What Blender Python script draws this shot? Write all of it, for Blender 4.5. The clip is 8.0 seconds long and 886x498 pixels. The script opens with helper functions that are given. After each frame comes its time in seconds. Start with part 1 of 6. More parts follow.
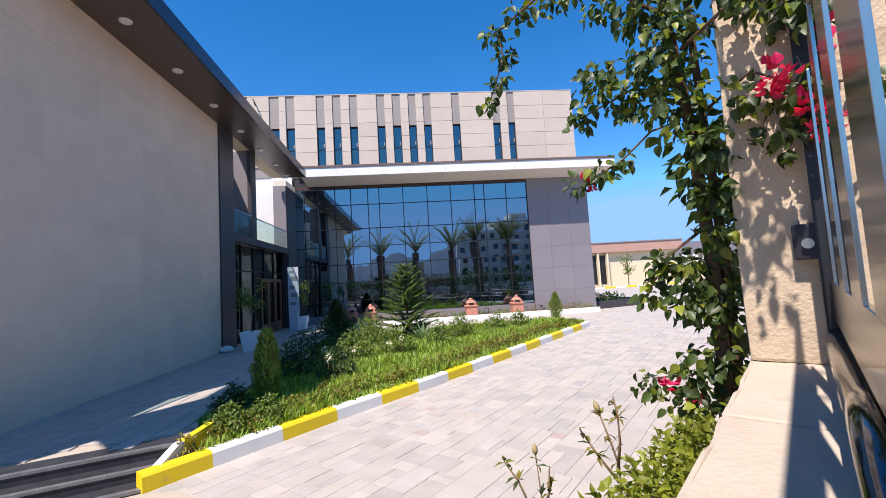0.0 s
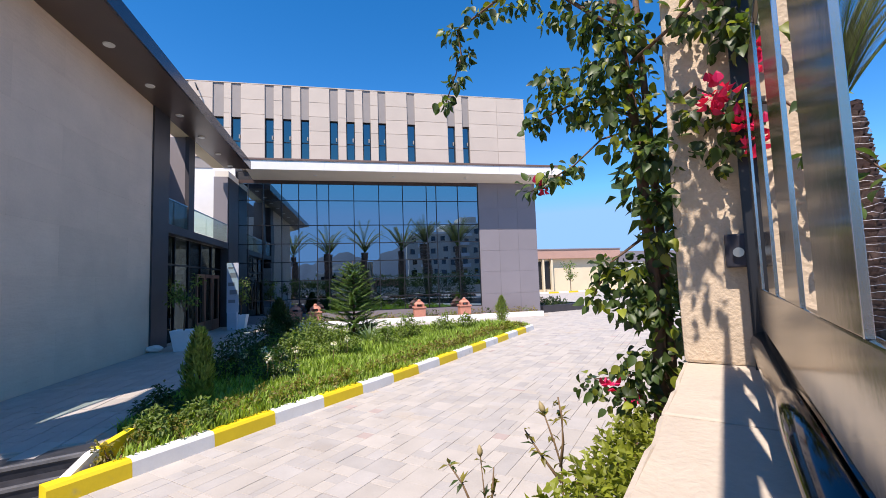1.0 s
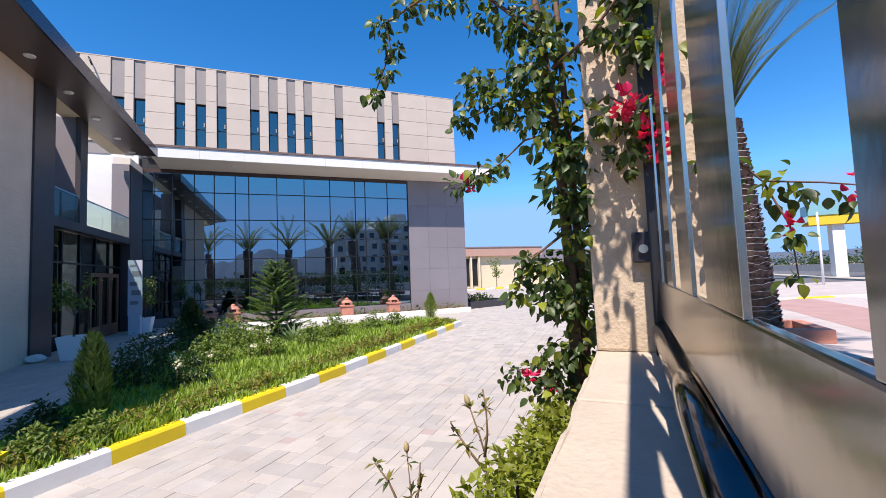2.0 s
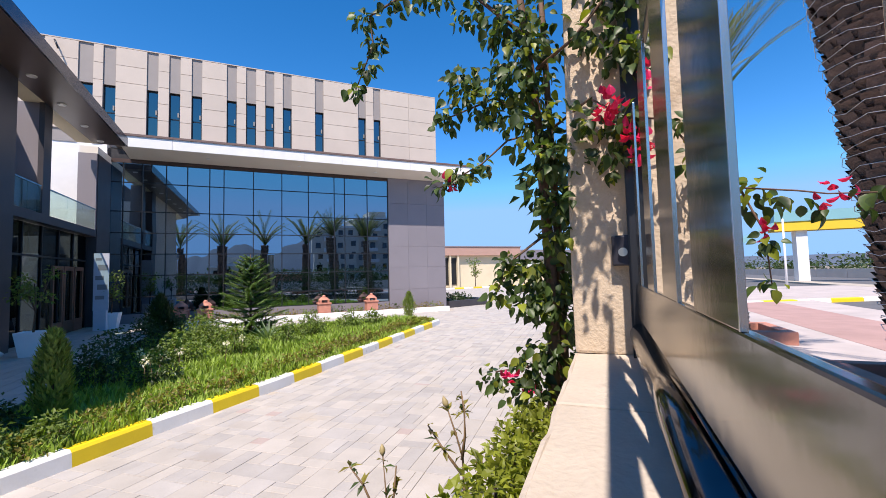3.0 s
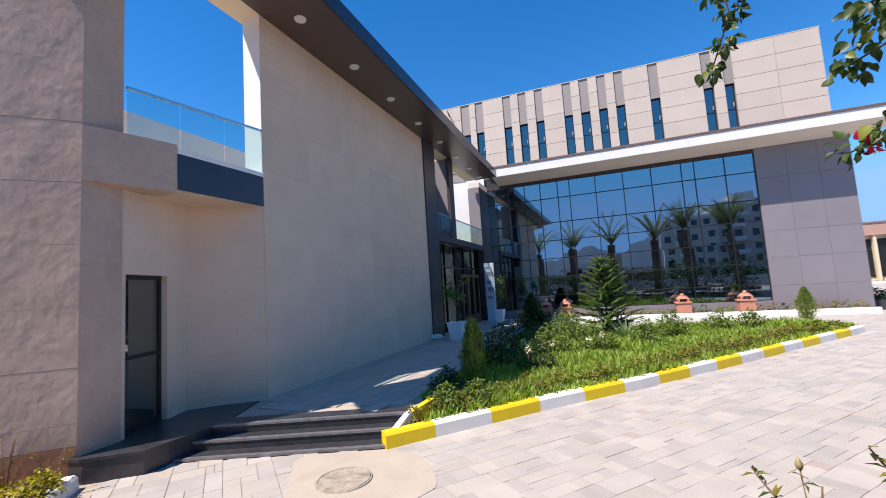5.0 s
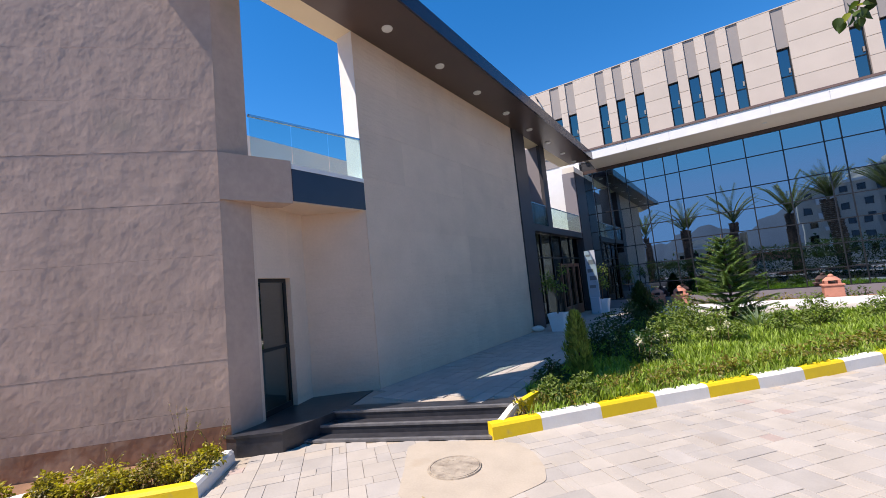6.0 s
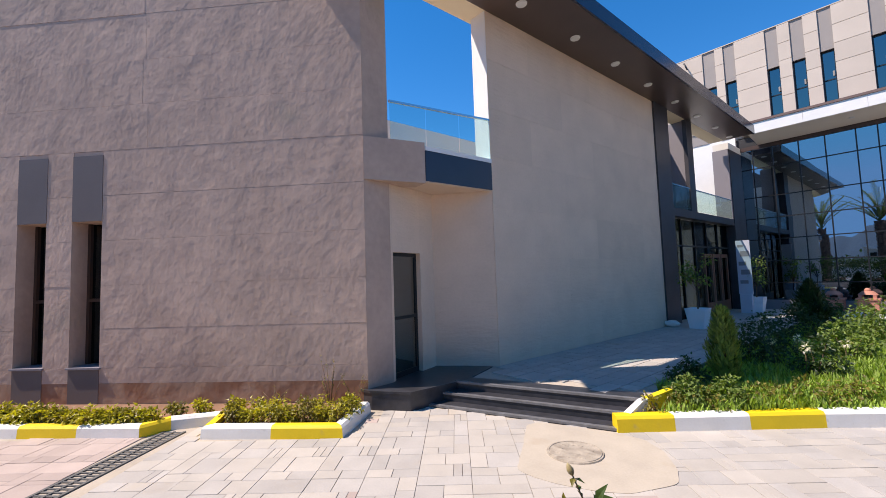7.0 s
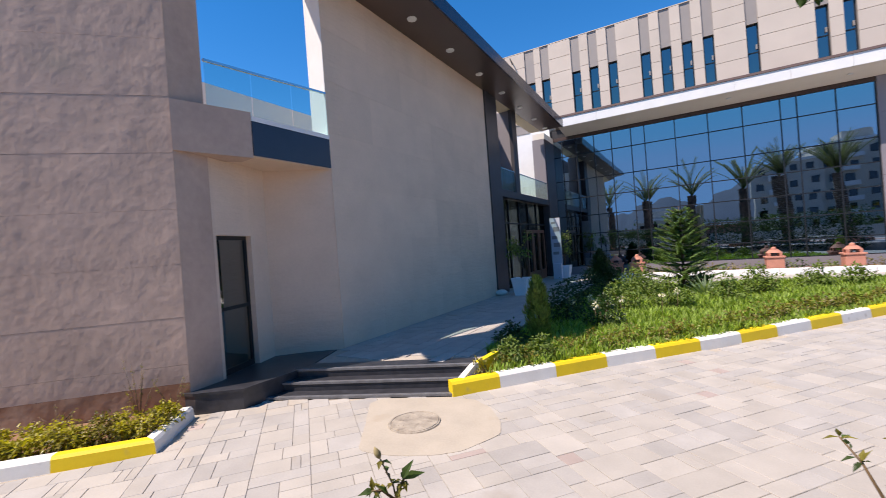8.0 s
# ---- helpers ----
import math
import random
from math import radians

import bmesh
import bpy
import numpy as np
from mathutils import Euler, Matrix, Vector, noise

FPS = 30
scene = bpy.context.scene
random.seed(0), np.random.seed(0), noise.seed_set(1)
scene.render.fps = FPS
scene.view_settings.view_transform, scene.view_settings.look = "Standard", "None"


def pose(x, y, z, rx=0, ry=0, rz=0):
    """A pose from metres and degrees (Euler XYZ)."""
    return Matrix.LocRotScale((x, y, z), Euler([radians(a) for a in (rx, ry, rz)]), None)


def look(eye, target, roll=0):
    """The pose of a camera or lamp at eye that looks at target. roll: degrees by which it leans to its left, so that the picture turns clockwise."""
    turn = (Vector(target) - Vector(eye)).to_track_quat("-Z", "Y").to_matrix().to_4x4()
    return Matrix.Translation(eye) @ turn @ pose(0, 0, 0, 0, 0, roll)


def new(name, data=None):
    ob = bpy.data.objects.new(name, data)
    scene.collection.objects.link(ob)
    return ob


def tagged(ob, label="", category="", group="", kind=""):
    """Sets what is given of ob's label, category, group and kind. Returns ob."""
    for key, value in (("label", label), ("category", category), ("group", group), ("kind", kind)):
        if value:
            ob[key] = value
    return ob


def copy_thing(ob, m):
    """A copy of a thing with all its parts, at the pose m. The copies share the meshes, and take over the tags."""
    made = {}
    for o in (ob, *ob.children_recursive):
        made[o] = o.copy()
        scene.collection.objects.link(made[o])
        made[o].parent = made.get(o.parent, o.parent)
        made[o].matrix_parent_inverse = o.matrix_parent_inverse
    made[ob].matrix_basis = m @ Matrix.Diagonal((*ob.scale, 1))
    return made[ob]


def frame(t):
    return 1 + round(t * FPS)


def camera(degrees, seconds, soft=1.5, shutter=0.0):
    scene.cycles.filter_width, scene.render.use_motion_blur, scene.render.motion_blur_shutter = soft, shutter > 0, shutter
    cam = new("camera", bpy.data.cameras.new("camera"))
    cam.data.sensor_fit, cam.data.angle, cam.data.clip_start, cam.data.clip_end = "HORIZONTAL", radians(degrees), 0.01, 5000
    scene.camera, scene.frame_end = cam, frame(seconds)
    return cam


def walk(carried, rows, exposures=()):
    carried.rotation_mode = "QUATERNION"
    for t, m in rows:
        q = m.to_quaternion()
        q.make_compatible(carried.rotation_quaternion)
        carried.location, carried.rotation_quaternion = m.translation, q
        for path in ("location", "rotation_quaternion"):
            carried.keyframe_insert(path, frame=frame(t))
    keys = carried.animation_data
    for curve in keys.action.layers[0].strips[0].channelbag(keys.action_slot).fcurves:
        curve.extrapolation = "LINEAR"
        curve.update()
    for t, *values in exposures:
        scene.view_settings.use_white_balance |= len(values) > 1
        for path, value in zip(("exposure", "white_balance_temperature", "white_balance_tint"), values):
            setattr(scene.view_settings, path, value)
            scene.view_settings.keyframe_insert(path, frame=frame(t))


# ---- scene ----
cam = camera(93.2, 8.0, soft=0.85, shutter=0.08)
PATH = [
    (0, (0.0869, 0.1841, 2.154), (0.257, 2.1715, 2.309), -3.42),
    (0.5, (0.0823, 0.2222, 2.144), (0.4202, 2.1879, 2.294), -2.41),
    (1, (0.0853, 0.2241, 2.142), (0.4911, 2.1771, 2.294), -1.88),
    (1.5, (0.0883, 0.2271, 2.137), (0.5689, 2.1624, 2.287), -1.71),
    (2, (0.0954, 0.233, 2.135), (0.8222, 2.0918, 2.263), -2.26),
    (2.2, (0.0964, 0.234, 2.137), (0.8541, 2.0805, 2.262), -2.20),
    (3.3, (0.1017, 0.265, 2.144), (0.9261, 2.0827, 2.261), -1.24),
    (3.5, (0.0867, 0.2661, 2.151), (0.9082, 2.0859, 2.265), -1.32),
    (4, (0.0766, 0.2542, 2.151), (0.5692, 2.1884, 2.281), -1.10),
    (4.5, (0.0471, 0.2025, 2.16), (-0.0808, 2.1889, 2.348), -0.85),
    (5, (-0.0043, 0.073, 2.138), (-0.7084, 1.9353, 2.325), -3.61),
    (5.2, (0.0046, 0.055, 2.157), (-0.8985, 1.8312, 2.329), -5.01),
    (6.3, (0.0013, 0.032, 2.152), (-1.1876, 1.6301, 2.329), -5.36),
    (6.5, (-0.015, 0.0002, 2.172), (-1.3168, 1.5114, 2.329), -4.87),
    (7, (-0.0449, -0.0876, 2.128), (-1.574, 1.195, 2.266), -1.95),
    (7.5, (-0.0297, -0.0657, 2.137), (-1.5182, 1.2684, 2.187), -2.87),
    (8, (0.0267, 0.0717, 2.134), (-0.9688, 1.8059, 2.136), -4.25),
]
walk(cam, [(t, look(eye, target, roll)) for t, eye, target, roll in PATH], [(0.0, 0.52, 6950.0, 17.5), (4.5, 0.47, 6950.0, 17.5), (6.5, 0.47, 7150.0, 17.5), (8.0, 0.40, 7150.0, 18.0)])

# ---- world and sun ----
SUN_TO = Vector((-0.375, -0.485, 1.0)).normalized()
world = bpy.data.worlds.new("sky")
scene.world = world
world.use_nodes = True
wt = world.node_tree
sky = wt.nodes.new("ShaderNodeTexSky")
sky.sky_type, sky.sun_disc = "NISHITA", False
sky.sun_elevation = math.asin(SUN_TO.z)
sky.sun_rotation = math.atan2(SUN_TO.x, SUN_TO.y)
sky.altitude = 2600.0
sky.air_density, sky.dust_density, sky.ozone_density = 1.0, 0.0, 1.5
deep = wt.nodes.new("ShaderNodeHueSaturation")
deep.inputs["Saturation"].default_value = 1.4
wt.links.new(sky.outputs[0], deep.inputs["Color"])
clear = wt.nodes.new("ShaderNodeVectorMath")
clear.operation = "MULTIPLY"
clear.inputs[1].default_value = (0.99, 0.98, 0.98)
wt.links.new(deep.outputs[0], clear.inputs[0])
haze = wt.nodes.new("ShaderNodeVectorMath")
haze.operation = "MINIMUM"
haze.inputs[1].default_value = (1.15, 2.4, 4.4)
wt.links.new(clear.outputs[0], haze.inputs[0])
wt.links.new(haze.outputs[0], wt.nodes["Background"].inputs[0])
wt.nodes["Background"].inputs[1].default_value = 0.19
sun = new("sun", bpy.data.lights.new("sun", "SUN"))
sun.data.energy, sun.data.angle, sun.data.color = 5.0, radians(0.5), (1.0, 0.95, 0.88)
sun.matrix_world = look(SUN_TO * 50, (0, 0, 0))


# ---- materials ----
def mat(name, color, rough=0.8, vary=0.15, scale=3.0, bump=0.2, fine=40.0, metal=0.0, stain=None, rand=0.0, spec=0.5, lumps=None):
    """Two scales of noise over a base colour, fine relief, and a shade of its own for each piece."""
    m = bpy.data.materials.new(name)
    m.use_nodes = True
    t = m.node_tree
    n, l = t.nodes, t.links
    b = n["Principled BSDF"]
    b.inputs["Roughness"].default_value, b.inputs["Metallic"].default_value = rough, metal
    b.inputs["Specular IOR Level"].default_value = spec
    co = n.new("ShaderNodeNewGeometry")
    big, small = n.new("ShaderNodeTexNoise"), n.new("ShaderNodeTexNoise")
    big.inputs["Scale"].default_value, small.inputs["Scale"].default_value = scale, fine
    big.inputs["Detail"].default_value = 6
    small.inputs["Detail"].default_value = 4
    for k in (big, small):
        l.new(co.outputs["Position"], k.inputs["Vector"])
    add = n.new("ShaderNodeMath")
    add.operation = "MULTIPLY_ADD"
    add.inputs[1].default_value = 0.45
    l.new(small.outputs[0], add.inputs[0])
    l.new(big.outputs[0], add.inputs[2])
    ramp = n.new("ShaderNodeMapRange")
    ramp.inputs["From Min"].default_value, ramp.inputs["From Max"].default_value = 0.45, 1.0
    ramp.inputs["To Min"].default_value, ramp.inputs["To Max"].default_value = 1 - vary, 1 + vary
    l.new(add.outputs[0], ramp.inputs[0])
    value = ramp.outputs[0]
    if rand:
        info = n.new("ShaderNodeObjectInfo")
        isl = n.new("ShaderNodeNewGeometry")
        mix = n.new("ShaderNodeMath")
        mix.operation = "ADD"
        l.new(info.outputs["Random"], mix.inputs[0])
        l.new(isl.outputs["Random Per Island"], mix.inputs[1])
        fr = n.new("ShaderNodeMath")
        fr.operation = "FRACT"
        l.new(mix.outputs[0], fr.inputs[0])
        rr = n.new("ShaderNodeMapRange")
        rr.inputs["To Min"].default_value, rr.inputs["To Max"].default_value = 1 - rand, 1 + rand
        l.new(fr.outputs[0], rr.inputs[0])
        mul = n.new("ShaderNodeMath")
        mul.operation = "MULTIPLY"
        l.new(value, mul.inputs[0])
        l.new(rr.outputs[0], mul.inputs[1])
        value = mul.outputs[0]
    tint = n.new("ShaderNodeVectorMath")
    tint.operation = "SCALE"
    tint.inputs[0].default_value = color
    l.new(value, tint.inputs["Scale"])
    out = tint.outputs[0]
    if stain:
        blot = n.new("ShaderNodeTexNoise")
        blot.inputs["Scale"].default_value = stain[1]
        blot.inputs["Detail"].default_value = 8
        l.new(co.outputs["Position"], blot.inputs["Vector"])
        cut = n.new("ShaderNodeMapRange")
        cut.inputs["From Min"].default_value, cut.inputs["From Max"].default_value = stain[2], stain[2] + 0.12
        l.new(blot.outputs[0], cut.inputs[0])
        mx = n.new("ShaderNodeMix")
        mx.data_type = "RGBA"
        l.new(cut.outputs[0], mx.inputs[0])
        l.new(out, mx.inputs[6])
        mx.inputs[7].default_value = (*stain[0], 1)
        out = mx.outputs[2]
    l.new(out, b.inputs["Base Color"])
    if bump:
        bp = n.new("ShaderNodeBump")
        bp.inputs["Strength"].default_value, bp.inputs["Distance"].default_value = bump, 0.02
        l.new(add.outputs[0], bp.inputs["Height"])
        l.new(bp.outputs[0], b.inputs["Normal"])
        if lumps:
            # uneven hand-worked relief, a few hands across
            st, lp, bl = n.new("ShaderNodeMapping"), n.new("ShaderNodeTexNoise"), n.new("ShaderNodeBump")
            st.inputs["Scale"].default_value = lumps[2]
            lp.inputs["Scale"].default_value, lp.inputs["Detail"].default_value = lumps[0], 3
            lp.inputs["Roughness"].default_value = 0.6
            bl.inputs["Strength"].default_value, bl.inputs["Distance"].default_value = 1.0, lumps[1]
            l.new(co.outputs["Position"], st.inputs["Vector"])
            l.new(st.outputs[0], lp.inputs["Vector"])
            l.new(lp.outputs[0], bl.inputs["Height"])
            l.new(bl.outputs[0], bp.inputs["Normal"])
    return m


def leaf_mat(name, color, spread=0.35, gloss=0.45):
    m = mat(name, color, rough=gloss, vary=0.2, scale=6, bump=0, rand=spread)
    t = m.node_tree
    b = t.nodes["Principled BSDF"]
    tr = t.nodes.new("ShaderNodeBsdfTranslucent")
    mixs = t.nodes.new("ShaderNodeMixShader")
    mixs.inputs[0].default_value = 0.35
    src = b.inputs["Base Color"].links[0].from_socket
    boost = t.nodes.new("ShaderNodeVectorMath")
    boost.operation = "MULTIPLY"
    boost.inputs[1].default_value = (1.6, 1.7, 0.6)
    t.links.new(src, boost.inputs[0])
    t.links.new(boost.outputs[0], tr.inputs[0])
    t.links.new(b.outputs[0], mixs.inputs[1])
    t.links.new(tr.outputs[0], mixs.inputs[2])
    t.links.new(mixs.outputs[0], t.nodes["Material Output"].inputs[0])
    return m


def glass_mat(name, gloss_color, fac, wave):
    """Coated solar glass: strong mirror reflection over a dark see-through pane."""
    m = bpy.data.materials.new(name)
    m.use_nodes = True
    t = m.node_tree
    t.nodes.remove(t.nodes["Principled BSDF"])
    g, tr, mx = t.nodes.new("ShaderNodeBsdfGlossy"), t.nodes.new("ShaderNodeBsdfTransparent"), t.nodes.new("ShaderNodeMixShader")
    g.inputs["Color"].default_value = (*gloss_color, 1)
    g.inputs["Roughness"].default_value = 0.01
    tr.inputs["Color"].default_value = (0.25, 0.29, 0.3, 1)
    mx.inputs[0].default_value = fac
    if wave:
        co, no, bp = t.nodes.new("ShaderNodeNewGeometry"), t.nodes.new("ShaderNodeTexNoise"), t.nodes.new("ShaderNodeBump")
        no.inputs["Scale"].default_value, no.inputs["Detail"].default_value = 0.9, 1.0
        bp.inputs["Strength"].default_value, bp.inputs["Distance"].default_value = wave, 0.02
        t.links.new(co.outputs["Position"], no.inputs["Vector"])
        t.links.new(no.outputs[0], bp.inputs["Height"])
        t.links.new(bp.outputs[0], g.inputs["Normal"])
    t.links.new(tr.outputs[0], mx.inputs[1])
    t.links.new(g.outputs[0], mx.inputs[2])
    t.links.new(mx.outputs[0], t.nodes["Material Output"].inputs[0])
    return m


M_RENDER = mat("rough_render", (0.50, 0.355, 0.28), 0.9, 0.16, 1.1, 0.5, 9, stain=((0.40, 0.31, 0.24), 0.7, 0.62), lumps=(2.6, 0.022, (1, 1, 0.7)))
M_WING = mat("wing_stone", (0.70, 0.525, 0.40), 0.85, 0.07, 1.4, 0.35, 22, rand=0.05, lumps=(4.0, 0.02, (0.5, 0.5, 2.2)))
M_STONE = mat("facade_stone", (0.57, 0.495, 0.42), 0.8, 0.05, 1.0, 0.12, 30, rand=0.04)
M_STRIP = mat("grey_cladding", (0.30, 0.27, 0.25), 0.6, 0.05, 2.0, 0.05)
M_GREY = mat("grey_panel", (0.235, 0.215, 0.235), 0.55, 0.05, 0.8, 0.05, rand=0.03)
M_WHITE = mat("white_paint", (0.80, 0.79, 0.77), 0.6, 0.05, 2.0, 0.05)
M_SOFFIT = mat("brown_soffit", (0.085, 0.058, 0.05), 0.32, 0.10, 1.5, 0.05)
M_INSET = mat("dark_inset", (0.15, 0.12, 0.112), 0.6, 0.08, 1.5, 0.05)
M_RENDER_LOW = mat("soil_splashed_render", (0.43, 0.265, 0.175), 0.9, 0.15, 1.1, 0.32, 11, stain=((0.33, 0.16, 0.09), 1.3, 0.42), lumps=(2.6, 0.022, (1, 1, 0.7)))
M_NAVY = mat("dark_navy_metal", (0.022, 0.023, 0.04), 0.24, 0.1, 2.0, 0.03)
M_FLASH = mat("brown_flashing", (0.16, 0.10, 0.085), 0.6, 0.1, 2.0, 0.05)
# Step edges lighter than the granite, their catch of light in the colour.
M_NOSING = mat("lit_granite_edge", (0.15, 0.15, 0.158), 0.25, 0.3, 8.0, 0.03, 120)
M_GRANITE = mat("black_granite", (0.040, 0.040, 0.046), 0.3, 0.35, 8.0, 0.03, 120, spec=0.4)
M_COLUMN = mat("dark_column_cladding", (0.05, 0.045, 0.05), 0.4, 0.2, 2.0, 0.04)
M_FRAME = mat("dark_frame", (0.012, 0.013, 0.016), 0.4, 0.1, 4, 0)
M_BRONZE = mat("bronze_frame", (0.06, 0.032, 0.022), 0.45, 0.1, 4, 0)
M_PANE = glass_mat("solar_glass", (0.30, 0.43, 0.54), 0.75, 0.10)
M_SLOTPANE = glass_mat("slot_glass", (0.26, 0.29, 0.31), 0.75, 0.06)
M_DARKPANE = glass_mat("dark_glass", (0.30, 0.33, 0.36), 0.22, 0.05)
M_RAILGLASS = glass_mat("rail_glass", (0.8, 0.9, 0.9), 0.12, 0.0)
for nd in M_RAILGLASS.node_tree.nodes:
    if nd.type == "BSDF_TRANSPARENT":
        nd.inputs[0].default_value = (0.80, 0.92, 0.90, 1)
M_DOORPANE = glass_mat("door_glass", (0.40, 0.41, 0.40), 0.6, 0.05)
# Near-black colour puts the unlit rooms' shade into walls, floors and ceilings.
M_INSIDE = mat("interior_shade_black", (0.03, 0.03, 0.033), 0.9, 0.3, 0.6, 0)
M_SAND = mat("sandy_joint", (0.40, 0.345, 0.28), 0.95, 0.2, 1.5, 0.3)
M_SLAB = mat("stone_slab", (0.42, 0.385, 0.345), 0.85, 0.10, 2.5, 0.2, 50, rand=0.07, stain=((0.42, 0.36, 0.29), 0.8, 0.6))
M_SLAB_G = mat("grey_slab", (0.385, 0.36, 0.335), 0.85, 0.12, 2.5, 0.2, 50, rand=0.08, stain=((0.34, 0.30, 0.26), 1.1, 0.6))
M_SLAB_P = mat("pink_slab", (0.385, 0.31, 0.28), 0.85, 0.10, 2.5, 0.15, 50, rand=0.12)
M_CONC = mat("sandy_concrete", (0.43, 0.375, 0.305), 0.9, 0.1, 2.5, 0.25, stain=((0.40, 0.33, 0.25), 1.5, 0.6))
M_COVER = mat("worn_cover", (0.36, 0.31, 0.25), 0.9, 0.25, 9.0, 0.5, 60, stain=((0.25, 0.21, 0.17), 7.0, 0.55))
M_YELLOW = mat("yellow_kerb_paint", (0.80, 0.56, 0.01), 0.6, 0.06, 3.0, 0.15, stain=((0.62, 0.45, 0.08), 5.0, 0.66))
M_WKERB = mat("white_kerb_paint", (0.76, 0.74, 0.70), 0.65, 0.06, 3.0, 0.15, stain=((0.50, 0.47, 0.42), 5.0, 0.62))
M_SOIL = mat("red_soil", (0.24, 0.13, 0.075), 0.95, 0.25, 3.0, 0.6)
M_CAP = mat("wall_cap_concrete", (0.50, 0.43, 0.35), 0.9, 0.12, 3.0, 0.35, 60, stain=((0.42, 0.35, 0.28), 4.0, 0.64))
M_PILLAR = mat("rough_cast_pillar", (0.56, 0.45, 0.33), 0.95, 0.15, 4.0, 0.6, 70, stain=((0.38, 0.29, 0.2), 5.0, 0.6))
M_STEEL = mat("polished_steel", (0.19, 0.185, 0.178), 0.15, 0.1, 2.0, 0.03, 25, metal=1.0, lumps=(1.0, 0.0006, (1, 1, 9)))
# Polished steel of the lower rail, dark reflections put into its colour.
M_TUBE = mat("steel_dark_reflection", (0.12, 0.11, 0.115), 0.10, 0.15, 2.0, 0.02, 25, metal=1.0)
M_STEELEDGE = mat("bright_steel_edge", (0.62, 0.63, 0.64), 0.22, 0.05, 4.0, 0, metal=1.0)
M_LOCK = mat("dark_lock_plate", (0.035, 0.035, 0.045), 0.5, 0.2, 9, 0.1, metal=0.6)
M_BRASS = mat("worn_cylinder", (0.45, 0.43, 0.38), 0.35, 0.2, 9, 0, metal=1.0)
M_LEAF = leaf_mat("vine_leaf", (0.050, 0.085, 0.022), 0.5)
M_LIME = leaf_mat("young_leaf", (0.19, 0.22, 0.024), 0.4)
M_YLEAF = leaf_mat("golden_leaf", (0.36, 0.32, 0.025), 0.4)
M_RLEAF = leaf_mat("reddish_leaf", (0.19, 0.165, 0.03), 0.4)
M_BLADE = leaf_mat("grass_blade", (0.235, 0.335, 0.05), 0.45, 0.6)
M_FIR = leaf_mat("fir_needle", (0.15, 0.24, 0.075), 0.35, 0.6)
M_CYP = leaf_mat("cypress_leaf", (0.14, 0.20, 0.04), 0.35, 0.6)
M_SAPLING = leaf_mat("sapling_leaf", (0.19, 0.25, 0.055), 0.35, 0.6)
M_DARKLEAF = leaf_mat("dark_hedge_leaf", (0.04, 0.07, 0.02), 0.4)
M_AGAVE = leaf_mat("agave_leaf", (0.17, 0.24, 0.13), 0.25)
M_PALM = leaf_mat("palm_frond", (0.14, 0.145, 0.085), 0.35)
M_BRACT = leaf_mat("magenta_bract", (0.62, 0.02, 0.12), 0.25)
M_BLOOM = leaf_mat("white_bloom", (0.7, 0.66, 0.55), 0.1)
M_STEM = mat("brown_stem", (0.13, 0.075, 0.05), 0.8, 0.2, 20, 0.2)
M_BUD = mat("rose_bud", (0.34, 0.27, 0.13), 0.6, 0.2, 20, 0.1)
M_REDSTEM = mat("rose_stem", (0.16, 0.10, 0.05), 0.6, 0.2, 20, 0.1)
M_BARK = mat("palm_bark", (0.19, 0.125, 0.095), 0.95, 0.3, 8, 0.6, rand=0.3)
M_SOFFIT_PAINT = mat("soffit_paint", (0.76, 0.71, 0.63), 0.8, 0.05, 1.0, 0.05)
M_TERRA = mat("terracotta", (0.50, 0.215, 0.15), 0.8, 0.12, 4, 0.2)
M_POT = mat("white_pot", (0.78, 0.79, 0.82), 0.4, 0.03, 4, 0.02)
M_ASPHALT = mat("asphalt", (0.12, 0.118, 0.12), 0.9, 0.15, 2, 0.3, 80)
M_PAVE_OUT = mat("street_paving", (0.46, 0.40, 0.37), 0.9, 0.15, 1.2, 0.2)
M_PAVE_RED = mat("red_street_paving", (0.40, 0.25, 0.22), 0.9, 0.15, 1.2, 0.2)
M_GROUND = mat("dry_ground", (0.27, 0.22, 0.17), 0.95, 0.2, 0.2, 0.2)
M_APART = mat("apartment_render", (0.62, 0.54, 0.45), 0.9, 0.08, 0.4, 0.05)
# Distance haze is put into this blue hill colour.
M_HILL = mat("haze_tinted_hill", (0.085, 0.11, 0.15), 1.0, 0.1, 0.01, 0)
M_BRIDGE = mat("yellow_bridge_paint", (0.75, 0.50, 0.03), 0.6, 0.05, 1, 0)
M_TEAL = mat("teal_bridge_panel", (0.20, 0.42, 0.45), 0.5, 0.05, 1, 0)
M_IRON = mat("cast_iron", (0.10, 0.10, 0.10), 0.7, 0.2, 12, 0.3)
M_CREAM = mat("cream_wall", (0.72, 0.62, 0.44), 0.85, 0.06, 0.8, 0.05)
M_PINKROOF = mat("pinkish_band", (0.48, 0.29, 0.23), 0.8, 0.06, 0.8, 0.05)
M_LAMP = mat("downlight_lens", (0.75, 0.75, 0.73), 0.3, 0.02, 5, 0)
M_TIMBER = mat("brown_timber", (0.17, 0.075, 0.045), 0.55, 0.2, 4, 0.1)
# White banner with its shade put into a grey blue colour.
M_BANNER_SHADE = mat("banner_shaded_white", (0.50, 0.53, 0.60), 0.6, 0.05, 3, 0)


# ---- building helpers ----
def mesh_of(bm, name, material):
    me = bpy.data.meshes.new(name)
    bm.to_mesh(me)
    bm.free()
    me.materials.append(material)
    return me


def part(name, bm, material, parent=None, label=""):
    ob = new(name, mesh_of(bm, name, material) if isinstance(bm, bmesh.types.BMesh) else bm)
    if parent is not None:
        ob.parent = parent
    return tagged(ob, label) if label else ob


